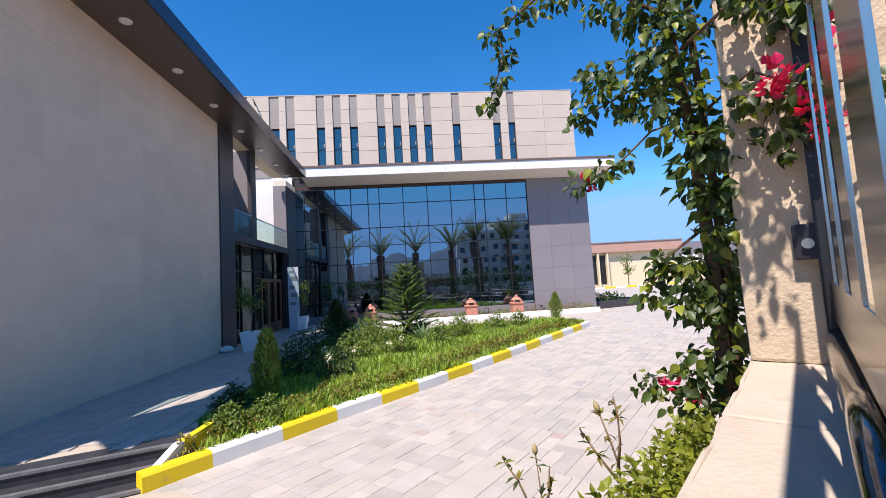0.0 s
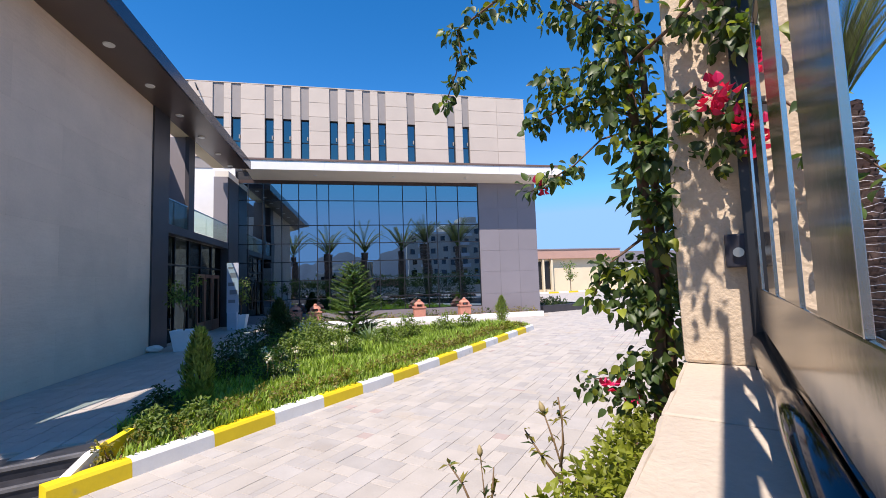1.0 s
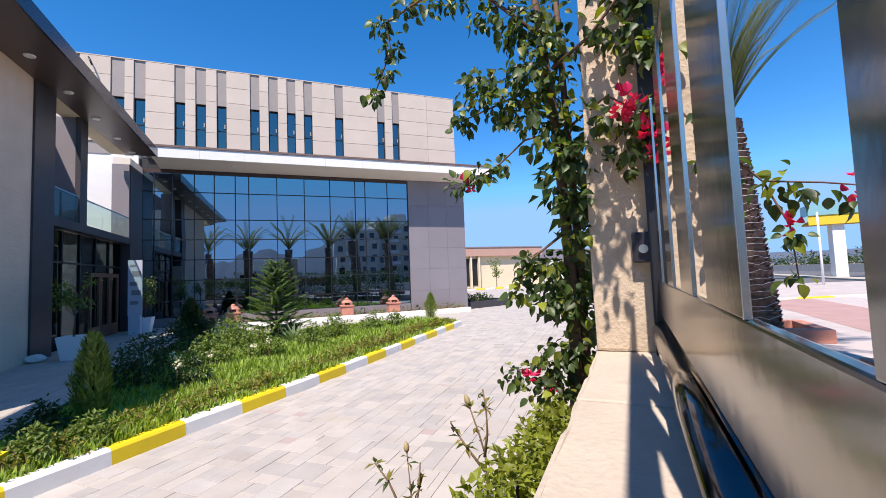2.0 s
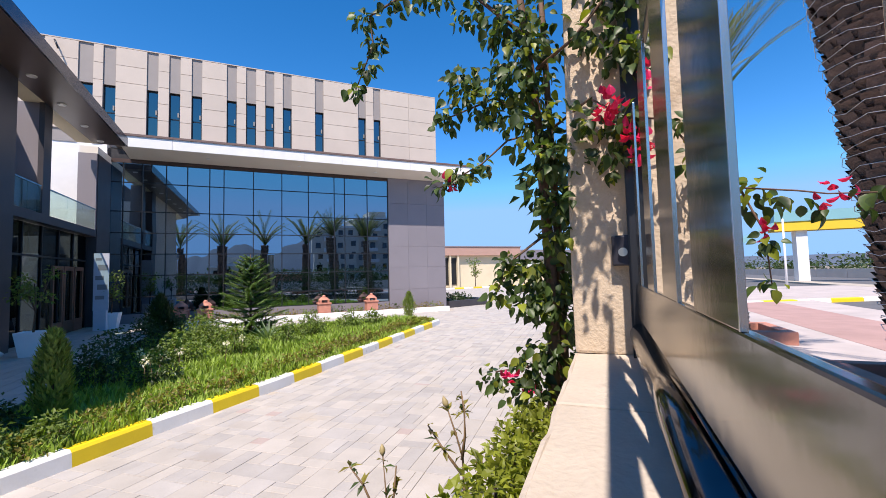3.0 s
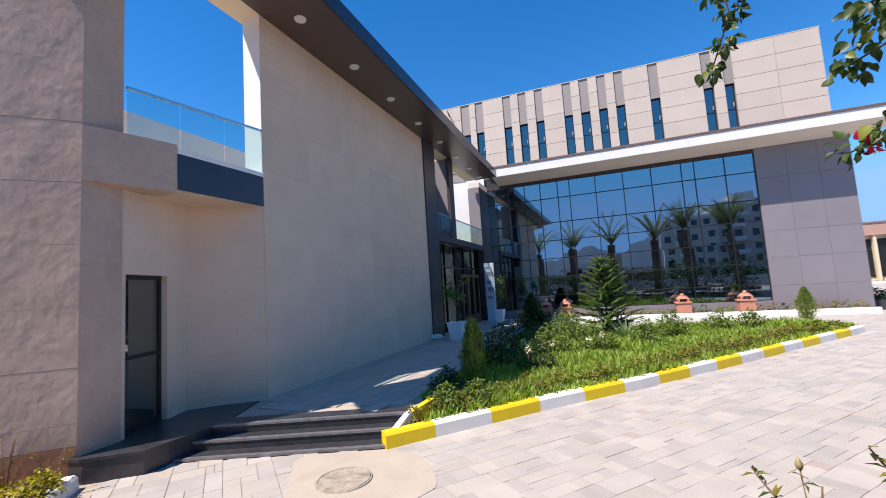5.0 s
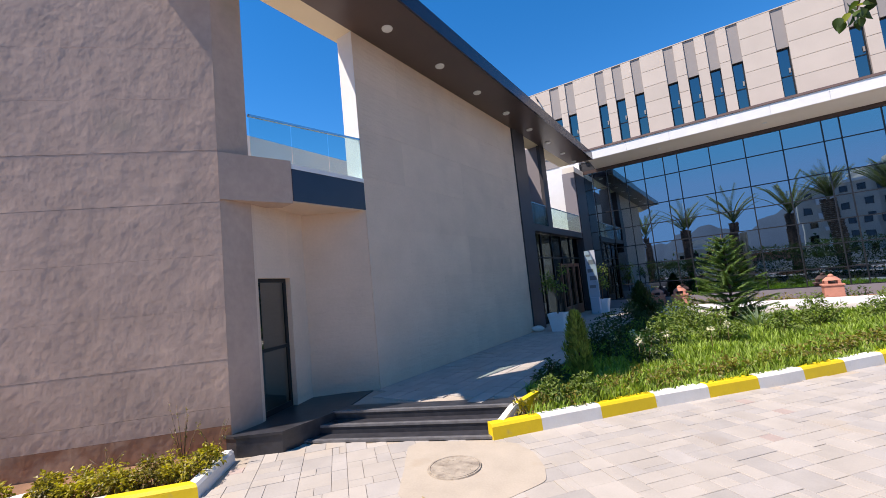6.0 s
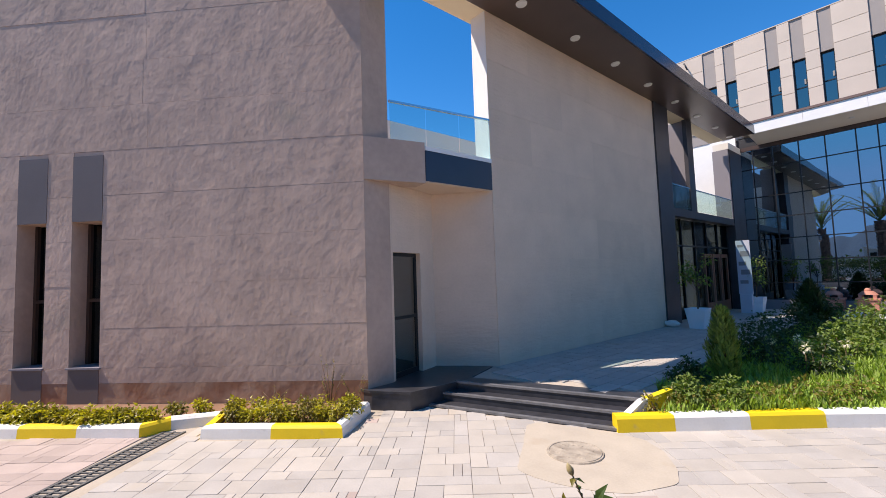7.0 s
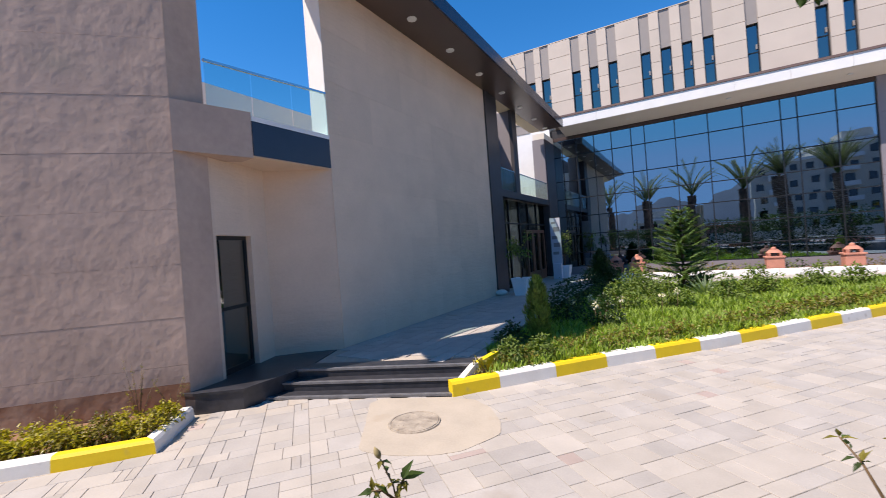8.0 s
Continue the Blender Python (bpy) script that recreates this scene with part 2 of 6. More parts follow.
def thing(name, label, category, at=(0, 0, 0), group="", kind=""):
    ob = new(name)
    ob.location = at
    ob.empty_display_size = 0.1
    return tagged(ob, label, category, group, kind)


def box(bm, x0, x1, y0, y1, z0, z1, bevel=0.0):
    r = bmesh.ops.create_cube(bm, size=1.0, matrix=Matrix.Translation(((x0 + x1) / 2, (y0 + y1) / 2, (z0 + z1) / 2)) @ Matrix.Diagonal((abs(x1 - x0), abs(y1 - y0), abs(z1 - z0), 1)))
    if bevel:
        es = list({e for v in r["verts"] for e in v.link_edges})
        bmesh.ops.bevel(bm, geom=es, offset=bevel, segments=2, affect="EDGES", profile=0.6)
    return bm


def boxed(*a, bevel=0.0):
    return box(bmesh.new(), *a, bevel=bevel)


def prism(bm, poly, z0, z1):
    """An upright prism over a plan polygon."""
    n = len(poly)
    lo = [bm.verts.new((x, y, z0)) for x, y in poly]
    hi = [bm.verts.new((x, y, z1)) for x, y in poly]
    bm.faces.new(lo[::-1])
    bm.faces.new(hi)
    for i in range(n):
        bm.faces.new((lo[i], lo[(i + 1) % n], hi[(i + 1) % n], hi[i]))
    bmesh.ops.recalc_face_normals(bm, faces=bm.faces[:])
    return bm


def tube(bm, pts, radii, sides=8):
    """A round tapered tube through points."""
    rings = []
    for i, p in enumerate(pts):
        a, b = Vector(pts[max(i - 1, 0)]), Vector(pts[min(i + 1, len(pts) - 1)])
        q = (b - a).to_track_quat("Z", "Y")
        r = radii[i] if isinstance(radii, (list, tuple)) else radii
        rings.append([bm.verts.new(Vector(p) + q @ Vector((r * math.cos(k * math.tau / sides), r * math.sin(k * math.tau / sides), 0))) for k in range(sides)])
    for a, b in zip(rings, rings[1:]):
        for k in range(sides):
            f = bm.faces.new((a[k], a[(k + 1) % sides], b[(k + 1) % sides], b[k]))
            f.smooth = True
    bm.faces.new(rings[0][::-1])
    bm.faces.new(rings[-1])
    return bm


def leaf_shape(v, f, at, ahead, up, length, width, fold=0.25):
    """One folded leaf blade of four triangles pairs, added to vertex and face lists."""
    a = ahead.normalized()
    s = a.cross(up)
    s = s.normalized() if s.length > 1e-4 else Vector((1, 0, 0))
    n = s.cross(a)
    i = len(v)
    v += [at, at + a * length * 0.42 + s * width / 2 + n * width * fold, at + a * length - n * length * 0.12, at + a * length * 0.42 - s * width / 2 + n * width * fold, at + a * length * 0.5]
    f += [(i, i + 1, i + 4), (i + 1, i + 2, i + 4), (i + 2, i + 3, i + 4), (i + 3, i, i + 4)]


def round_leaf(v, f, at, ahead, up, length, width, fold=0.25):
    """A heart-shaped leaf blade, folded along its rib and drooping to a point."""
    a = ahead.normalized()
    s = a.cross(up)
    s = s.normalized() if s.length > 1e-4 else Vector((1, 0, 0))
    n = s.cross(a)
    i = len(v)
    v.append(at)
    for t, w in ((0.06, 0.24), (0.24, 0.47), (0.48, 0.48), (0.74, 0.29)):
        rib = at + a * length * t - n * length * 0.14 * t * t
        v += [rib + s * width * w + n * width * w * fold * 2, rib, rib - s * width * w + n * width * w * fold * 2]
    v.append(at + a * length - n * length * 0.2)
    f += [(i, i + 1, i + 2), (i, i + 2, i + 3)]
    for k in range(3):
        j = i + 1 + 3 * k
        f += [(j, j + 3, j + 4, j + 1), (j + 1, j + 4, j + 5, j + 2)]
    f += [(i + 10, i + 13, i + 11), (i + 11, i + 13, i + 12)]


def pydata(name, v, f, material, smooth=False):
    me = bpy.data.meshes.new(name)
    me.from_pydata([tuple(p) for p in v], [], f)
    me.materials.append(material)
    if smooth:
        me.polygons.foreach_set("use_smooth", [True] * len(me.polygons))
    return me


def rnd(rng):
    return Vector((rng.gauss(0, 1), rng.gauss(0, 1), rng.gauss(0, 1))).normalized()


def leaf_cloud(v, f, rng, centre, radius, count, size, squash=(1, 1, 1)):
    """Leaves thickest near the skin of a lumpy ball, pointing outwards and drooping."""
    for _ in range(count):
        d = rnd(rng)
        r = radius * rng.uniform(0.35, 1.0) * (1 + 0.35 * noise.noise(Vector(centre) * 3 + d * 2))
        at = Vector(centre) + Vector((d.x * squash[0], d.y * squash[1], d.z * squash[2])) * r
        ahead = d + rnd(rng) * 0.8 + Vector((0, 0, -0.35))
        k = size * rng.uniform(0.6, 1.25)
        leaf_shape(v, f, at, ahead, Vector((0, 0, 1)) + rnd(rng) * 0.7, k, k * 0.62)


U, V = Vector((0.7142, 0.7000, 0)), Vector((0.7000, -0.7142, 0))


def uvz(u, v, z):
    """Along the boundary fence, to its street side, and up."""
    return U * u + V * v + Vector((0, 0, z))


FENCE = Matrix(((0.7142, 0.7000, 0, 0), (0.7000, -0.7142, 0, 0), (0, 0, 1, 0), (0, 0, 0, 1)))


def fenced(bm):
    """Turns a mesh built in u, v, z into the world."""
    bmesh.ops.transform(bm, matrix=FENCE, verts=bm.verts[:])
    bmesh.ops.reverse_faces(bm, faces=bm.faces[:])
    return bm


# ---- ground ----
G = 0.0
STREET = 0.45
D_S, D_Q = Vector((0.664, 0.748, 0)), Vector((0.748, -0.664, 0))
bm = bmesh.new()
bmesh.ops.create_grid(bm, x_segments=4, y_segments=4, size=2500, matrix=Matrix.Translation((0, 0, -0.03)))
tagged(part("ground", bm, M_GROUND), "dry sandy ground reaching the horizon", "ground", kind="structure")
# bedding under the drive, in sandy mortar
bm = bmesh.new()
prism(bm, [(-16, -9), (-0.35, 0.05), (60, 60.2), (30, 62), (-5, 24.0), (-16, 6)], -0.2, -0.012)
drive = tagged(part("road", bm, M_SAND), "driveway paved with mixed beige and grey stone slabs", "driveway", kind="structure")
# street side, a raised pavement beyond the fence
bm = bmesh.new()
prism(bm, [tuple(uvz(u, v, 0).xy) for u, v in ((-60, 0.02), (80, 0.02), (80, 9.0), (-60, 9.0))], -0.2, STREET)
tagged(part("pavement", bm, M_PAVE_OUT), "pale dusty street pavement behind the fence", "pavement", kind="structure")
bm = bmesh.new()
prism(bm, [tuple(uvz(u, v, 0).xy) for u, v in ((-60, 4.8), (80, 4.8), (80, 7.2), (-60, 7.2))], STREET - 0.1, STREET + 0.005)
tagged(part("pavement", bm, M_PAVE_RED), "reddish paver band along the street pavement", "pavement", kind="structure")
bm = bmesh.new()
prism(bm, [tuple(uvz(u, v, 0).xy) for u, v in ((-200, 9.3), (200, 9.3), (200, 30), (-200, 30))], -0.2, STREET - 0.14)
tagged(part("road", bm, M_ASPHALT), "grey asphalt street with two carriageways", "road", kind="structure")
bm = bmesh.new()
prism(bm, [tuple(uvz(u, v, 0).xy) for u, v in ((-200, 17.5), (200, 17.5), (200, 19.5), (-200, 19.5))], 0.0, STREET + 0.02)
tagged(part("median", bm, M_CONC), "pale raised strip between the carriageways", "median", kind="structure")


def kerb_run(name, label, pts, width, height, seg, first, inner=1, lead=0.0):
    """Painted kerb stones along a line, each stone an object of its own, bevelled on its outer top edge."""
    run = thing(name, label, "kerb", kind="structure")
    poly = [Vector(p) for p in pts]
    lengths = [(b - a).length for a, b in zip(poly, poly[1:])]
    total = sum(lengths)

    def at(s):
        for a, b, L in zip(poly, poly[1:], lengths):
            if s <= L + 1e-6:
                return a.lerp(b, s / L), (b - a).normalized()
            s -= L
        return poly[-1], (poly[-1] - poly[-2]).normalized()

    first_ones = list(lead) if isinstance(lead, tuple) else ([lead] if lead else [])
    start = sum(first_ones)
    count = max(1, round((total - start) / seg))
    marks = [sum(first_ones[:i]) for i in range(len(first_ones))] + [start + (total - start) * i / count for i in range(count + 1)]
    bends = list(np.cumsum(lengths))[:-1]
    for i, (m0, m1) in enumerate(zip(marks, marks[1:])):
        cuts = sorted({m0, m1, *[c for c in np.cumsum(lengths) if m0 + 0.01 < c < m1 - 0.01]})
        bm = bmesh.new()
        rings = []
        for c in cuts:
            p, d = at(min(c + 1e-4 if c == cuts[0] else c - 1e-4, total))
            s = Vector((-d.y, d.x, 0)).normalized() * inner
            near = [k for k, e in enumerate(bends) if abs(e - c) < 0.02]
            if near:
                d0, d1 = [(poly[near[0] + k + 1] - poly[near[0] + k]).normalized() for k in (0, 1)]
                s0, s1 = [Vector((-e.y, e.x, 0)).normalized() * inner for e in (d0, d1)]
                p, s = poly[near[0] + 1], (s0 + s1) / max(0.35, 1 + s0.dot(s1))
            prof = ((0, -0.05), (0.02, height - 0.035), (0.05, height), (width, height), (width, -0.05))
            rings.append([bm.verts.new(p + s * a + Vector((0, 0, b))) for a, b in prof])
        for a, b in zip(rings, rings[1:]):
            for k in range(5):
                bm.faces.new((a[k], a[(k + 1) % 5], b[(k + 1) % 5], b[k]))
        bm.faces.new(rings[0][::-1])
        bm.faces.new(rings[-1])
        bmesh.ops.recalc_face_normals(bm, faces=bm.faces[:])
        part("kerb_stone", bm, M_YELLOW if (i + first) % 2 == 0 else M_WKERB, run)
    return run


KERB = [(-2.985, 5.305, 0), (-2.48, 5.87, 0), (-1.2, 7.32, 0), (0.5, 9.07, 0), (7.3, 16.8, 0)]
kerb_run("kerb", "yellow and white painted kerb round the planted bed", KERB, 0.2, 0.2, 0.97, 0, lead=0.76)

# ---- main building: glazed hall with a stone storey above ----
FY = 24.0
hall = thing("main_building", "public building with blue mirror glazing under a beige stone storey", "building", (2, FY, 0))
hall_m = Matrix.Translation((-2, -FY, 0))


def hpart(name, bm, material, label="", parent=None):
    if parent is None:
        bmesh.ops.transform(bm, matrix=hall_m, verts=bm.verts[:])
    return part(name, bm, material, parent or hall, label)


WINDOWS = [(-7.32, -6.76), (-6.40, -5.91), (-4.70, -4.23), (-3.785, -3.31), (-2.83, -2.37), (-1.265, -0.80), (-0.36, 0.12), (0.565, 1.015), (1.44, 1.895), (3.12, 3.59), (5.54, 6.0), (6.45, 6.88)]
WINDOWS = [(-14.6, -14.1), (-13.6, -13.1), (-11.6, -11.1), (-10.6, -10.1), (-9.0, -8.5)] + WINDOWS
Z_U0, Z_WIN, Z_ROOF = 9.12, 11.36, 13.25
# backing wall behind the cladding, with the window strips left open
edges = [-17.0] + [e for w in WINDOWS for e in w] + [10.42]
for a, b in zip(edges[0::2], edges[1::2]):
    hpart("wall", boxed(a, b, FY + 0.02, FY + 0.5, Z_U0 - 0.6, Z_ROOF - 0.02), M_STRIP)
bm = bmesh.new()
box(bm, -17, 10.42, FY + 0.5, FY + 14, Z_U0 - 0.6, Z_ROOF - 0.02)
hpart("upper_storey", bm, M_STONE)
bm = bmesh.new()
box(bm, -17.03, 10.46, FY - 0.025, FY + 14, Z_ROOF - 0.015, Z_ROOF + 0.025)
hpart("roof_coping", bm, M_STONE, "thin stone coping along the roof edge")
# stone panels in courses, between the window strips
ROWS = [9.10, 9.90, 10.72, 11.54, 12.36, 13.22]
for a, b in zip(edges[0::2], edges[1::2]):
    for z0, z1 in zip(ROWS, ROWS[1:]):
        n = max(1, round((b - a) / 1.9))
        for k in range(n):
            x0, x1 = a + (b - a) * k / n, a + (b - a) * (k + 1) / n
            hpart("stone_panel", boxed(x0 + (0.006 if k else 0), x1 - (0.006 if k < n - 1 else 0), FY - 0.03, FY + 0.018, z0 + 0.010, z1 - 0.010), M_STONE)
for a, b in WINDOWS:
    hpart("grey_strip", boxed(a, b, FY + 0.03, FY + 0.12, Z_WIN, Z_ROOF - 0.02), M_STRIP)
    # Black sheet behind the panes, the unlit room's shade in its colour.
    win = hpart("window", boxed(a, b, FY + 0.40, FY + 0.44, Z_U0, Z_WIN), M_FRAME, "narrow tall window with a dark frame")
    fr = bmesh.new()
    for x0, x1, z0, z1 in ((a, a + 0.05, Z_U0, Z_WIN), (b - 0.05, b, Z_U0, Z_WIN), (a + 0.05, b - 0.05, Z_WIN - 0.06, Z_WIN), (a + 0.05, b - 0.05, Z_U0, Z_U0 + 0.06), (a + 0.05, b - 0.05, 10.05, 10.1)):
        box(fr, x0, x1, FY + 0.16, FY + 0.24, z0, z1)
    bmesh.ops.transform(fr, matrix=hall_m, verts=fr.verts[:])
    part("window_frame", fr, M_FRAME, win)
    for z0, z1 in ((Z_U0 + 0.06, 10.05), (10.1, Z_WIN - 0.06)):
        pn = boxed(a + 0.05, b - 0.05, FY + 0.19, FY + 0.21, z0, z1)
        bmesh.ops.transform(pn, matrix=hall_m, verts=pn.verts[:])
        part("pane", pn, M_SLOTPANE, win)
    hd = boxed(b - 0.13, b - 0.07, FY + 0.12, FY + 0.16, 10.2, 10.42)
    bmesh.ops.transform(hd, matrix=hall_m, verts=hd.verts[:])
    part("bracket", hd, M_STRIP, win)
bm = bmesh.new()
tube(bm, [(-8.15, FY, 13.05), (-8.1, FY - 0.25, 13.0), (-7.95, FY - 0.3, 12.6)], 0.035, 6)
hpart("wall_bracket", bm, M_FRAME, "thin dark bent bracket on the stone")
# cornice: brown flashing, white fascia, pale soffit
CX0, CX1, CY = -5.3, 12.0, 22.5


def along_x(prof, x0, x1):
    """A bar of the given y, z profile from x0 to x1."""
    bm = bmesh.new()
    va = [bm.verts.new((x0, y, z)) for y, z in prof]
    vb = [bm.verts.new((x1, y, z)) for y, z in prof]
    bm.faces.new(va)
    bm.faces.new(vb[::-1])
    for k in range(len(prof)):
        j = (k + 1) % len(prof)
        bm.faces.new((va[k], vb[k], vb[j], va[j]))
    bmesh.ops.recalc_face_normals(bm, faces=bm.faces[:])
    return bm


hpart("flashing", along_x([(CY - 0.04, 8.58), (CY - 0.04, 8.68), (FY, 9.10), (FY, 8.58)], CX0, CX1 + 0.04), M_FLASH, "brown metal flashing on the canopy")
n = 9
for k in range(n):
    x0, x1 = CX0 + (CX1 - CX0) * k / n, CX0 + (CX1 - CX0) * (k + 1) / n
    hpart("fascia_panel", boxed(x0 + 0.004, x1 - 0.004, CY, CY + 0.05, 8.10, 8.576), M_WHITE)
hpart("canopy_soffit", along_x([(CY + 0.055, 8.09), (FY + 0.06, 7.90), (FY + 0.06, 8.0), (CY + 0.055, 8.15)], CX0, CX1), M_SOFFIT_PAINT, "pale sloping canopy soffit")
hpart("canopy_body", boxed(CX0 + 0.02, CX1 - 0.02, CY + 0.06, FY, 8.16, 8.57), M_WHITE)
for x in (-2.0, 2.2, 6.3):
    bm = bmesh.new()
    bmesh.ops.create_cone(bm, cap_ends=True, segments=16, radius1=0.09, radius2=0.09, depth=0.03, matrix=Matrix.Translation((x, 23.2, 7.99)))
    hpart("downlight", bm, M_LAMP)
# dark soffit recess line at the head of the glazing
hpart("head_channel", boxed(-6.2, 7.24, FY - 0.02, FY + 0.1, 7.72, 7.90), M_BRONZE)
# curtain wall panes and mullions
MULL = [-6.2, -5.55, -4.80, -3.845, -2.96, -2.0, -1.365, 0.0, 1.39, 2.75, 4.14, 4.715, 6.015, 7.24]
TRANS = [0.64, 1.4, 2.4, 3.41, 4.41, 5.42, 6.795, 7.72]
rng = random.Random(4)
for x0, x1 in zip(MULL, MULL[1:]):
    for z0, z1 in zip(TRANS, TRANS[1:]):
        b = boxed(x0 + 0.015, x1 - 0.015, -0.008, 0.008, z0 + 0.015, z1 - 0.015)
        c = Vector(((x0 + x1) / 2, 0, (z0 + z1) / 2))
        tilt = Matrix.Translation((c.x, FY + 0.06, c.z)) @ Euler((radians(rng.uniform(-0.12, 0.12)), 0, radians(rng.uniform(-0.12, 0.12)))).to_matrix().to_4x4() @ Matrix.Translation((-c.x, 0, -c.z))
        bmesh.ops.transform(b, matrix=tilt, verts=b.verts[:])
        hpart("pane", b, M_PANE)
for x in MULL:
    hpart("mullion", boxed(x - 0.022, x + 0.022, FY + 0.02, FY + 0.14, TRANS[0], TRANS[-1]), M_FRAME)
for z in TRANS[:-1]:
    hpart("transom", boxed(MULL[0], MULL[-1], FY + 0.03, FY + 0.13, z - 0.022, z + 0.022), M_FRAME)
# Black sheets behind the glazing carry the hall's shade in their colour.
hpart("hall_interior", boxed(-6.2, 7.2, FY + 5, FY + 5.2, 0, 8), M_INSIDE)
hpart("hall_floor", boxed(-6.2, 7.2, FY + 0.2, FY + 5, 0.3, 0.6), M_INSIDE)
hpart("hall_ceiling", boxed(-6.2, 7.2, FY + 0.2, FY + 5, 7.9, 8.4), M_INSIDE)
hpart("plinth", boxed(-6.2, 7.24, FY - 0.05, FY + 0.2, -0.1, 0.62), M_GREY)
# grey clad end bay
gx = [7.26, 8.47, 9.68, 10.88]
gz = [-0.1, 1.3, 2.6, 3.85, 5.1, 6.4, 7.9]
for x0, x1 in zip(gx, gx[1:]):
    for z0, z1 in zip(gz, gz[1:]):
        hpart("cladding_panel", boxed(x0 + 0.004, x1 - 0.004, FY - 0.05, FY + 0.02, z0 + 0.004, z1 - 0.004), M_GREY)
hpart("end_bay", boxed(7.26, 10.86, FY + 0.02, FY + 14, -0.1, 7.9), M_GREY)
hpart("left_return", boxed(-17, -6.2, FY + 0.05, FY + 1, 0, 8.6), M_WHITE)

# ---- side wing with the long blank wall and overhanging eave ----
WX = -6.04
TZ = 0.30
SZ = 7.9
wing = thing("side_wing", "side wing with blank beige wall under a dark overhanging eave", "building", (WX, 10, 0))
wing_m = Matrix.Translation((-WX, -10, 0))


def wpart(name, bm, material, label="", parent=None):
    bmesh.ops.transform(bm, matrix=wing_m, verts=bm.verts[:])
    return part(name, bm, material, parent or wing, label)


YN, YF = 6.36, 14.45
wpart("wall", boxed(WX - 0.45, WX - 0.012, YN, YF, -0.2, SZ), M_WING)
zs = [TZ - 0.05, 1.43, 2.5, 3.58, 4.66, 5.74, 6.82, SZ]
for i, (z0, z1) in enumerate(zip(zs, zs[1:])):
    cut = [YN, YN + 2.7, YN + 5.4, YF] if i % 2 else [YN, YN + 1.4, YN + 4.1, YN + 6.8, YF]
    for y0, y1 in zip(cut, cut[1:]):
        wpart("wall_panel", boxed(WX - 0.012, WX - 0.005 * ((i + len(cut)) % 2), y0 + 0.001, y1 - 0.001, z0 + 0.005, z1 - 0.005), M_WING)
wpart("pier_end", boxed(WX - 0.44, WX - 0.014, YN - 0.012, YN - 0.001, 4.6, SZ), M_WHITE, "smooth white painted wall end")
# eave
EAVE0, EAVE1 = 4.6, 21.75


def eave_x(y):
    """The outer edge of the eave, which narrows a little towards the hall."""
    return -4.62 - 0.018 * (y - EAVE0)


def eave_near(x):
    """The near end runs aslant, along the rough wall."""
    return 2.2 + (x + 6.5) * 1.1


def eave_strip(inner, outer, z0, z1):
    a, b = inner(EAVE0), outer(EAVE0)
    return prism(bmesh.new(), [(a, eave_near(a)), (b, eave_near(b)), (outer(EAVE1), EAVE1), (inner(EAVE1), EAVE1)], z0, z1)


wpart("eave_soffit", eave_strip(lambda y: WX, eave_x, SZ, SZ + 0.05), M_SOFFIT, "dark brown metal soffit")
wpart("eave_back", eave_strip(lambda y: WX - 0.55, lambda y: WX, SZ, SZ + 0.05), M_CREAM)
wpart("eave_fascia", eave_strip(eave_x, lambda y: eave_x(y) + 0.05, SZ - 0.02, SZ + 0.36), M_NAVY, "dark navy eave edge")
wpart("eave_slab", eave_strip(lambda y: WX - 0.55, eave_x, SZ + 0.05, SZ + 0.33), M_NAVY)
for y in (4.8, 6.82, 8.91, 10.95, 13.04, 15.18, 17.3, 19.4, 21.3):
    bm = bmesh.new()
    bmesh.ops.create_cone(bm, cap_ends=True, segments=20, radius1=0.11, radius2=0.125, depth=0.035, matrix=Matrix.Translation((-5.36 - 0.02 * (y - EAVE0), y, SZ - 0.012)))
    wpart("downlight", bm, M_LAMP, "round white recessed downlight")
# columns of the entrance bays
wpart("column", boxed(WX - 0.6, WX + 0.05, YF, 15.55, TZ - 0.3, SZ), M_COLUMN, "dark clad column at the entrance")
wpart("column", boxed(WX - 0.12, WX + 0.02, 17.3, 17.85, 4.05, SZ), M_COLUMN, "slim dark column")
wpart("partition", boxed(-7.3, -7.1, 15.5, 17.4, 4.33, SZ), M_GREY)
wpart("column", boxed(WX - 0.6, WX + 0.02, 22.32, FY + 0.03, TZ - 0.3, SZ - 0.3), M_COLUMN, "dark clad column at the corner")
wpart("lintel", boxed(WX - 0.6, WX + 0.03, 22.2, FY + 0.03, SZ - 0.3, SZ - 0.003), M_SOFFIT_PAINT)
wpart("partition", boxed(-6.68, WX - 0.01, 22.2, 22.318, 4.33, SZ - 0.3), M_GREY)
# balcony slab, glass rails, dark glazing below
wpart("balcony_slab", boxed(-9, WX + 0.03, 15.55, 22.19, 4.05, 4.33), M_COLUMN)
for y0, y1 in ((15.6, 17.25), (17.9, 22.15)):
    n = 2 if y1 < 18 else 3
    for k in range(n):
        a, b = y0 + (y1 - y0) * k / n, y0 + (y1 - y0) * (k + 1) / n
        wpart("rail_pane", boxed(WX - 0.02, WX - 0.005, a + 0.01, b - 0.01, 4.36, 5.18), M_RAILGLASS)
    wpart("handrail", boxed(WX - 0.035, WX + 0.01, y0, y1, 5.18, 5.22), M_STEELEDGE)
wpart("partition", boxed(-6.75, WX - 0.12, 17.4, 17.55, 4.33, SZ), M_GREY)
wpart("partition", boxed(-9, -6.752, 17.4, 17.55, 4.33, 6.9), M_WHITE)
wpart("partition", boxed(-9, -7.0, 20.4, 20.55, 4.33, 6.4), M_WHITE)
wpart("back_wall", boxed(-9.2, -9, 14.2, 23, 0, 7.2), M_WHITE)
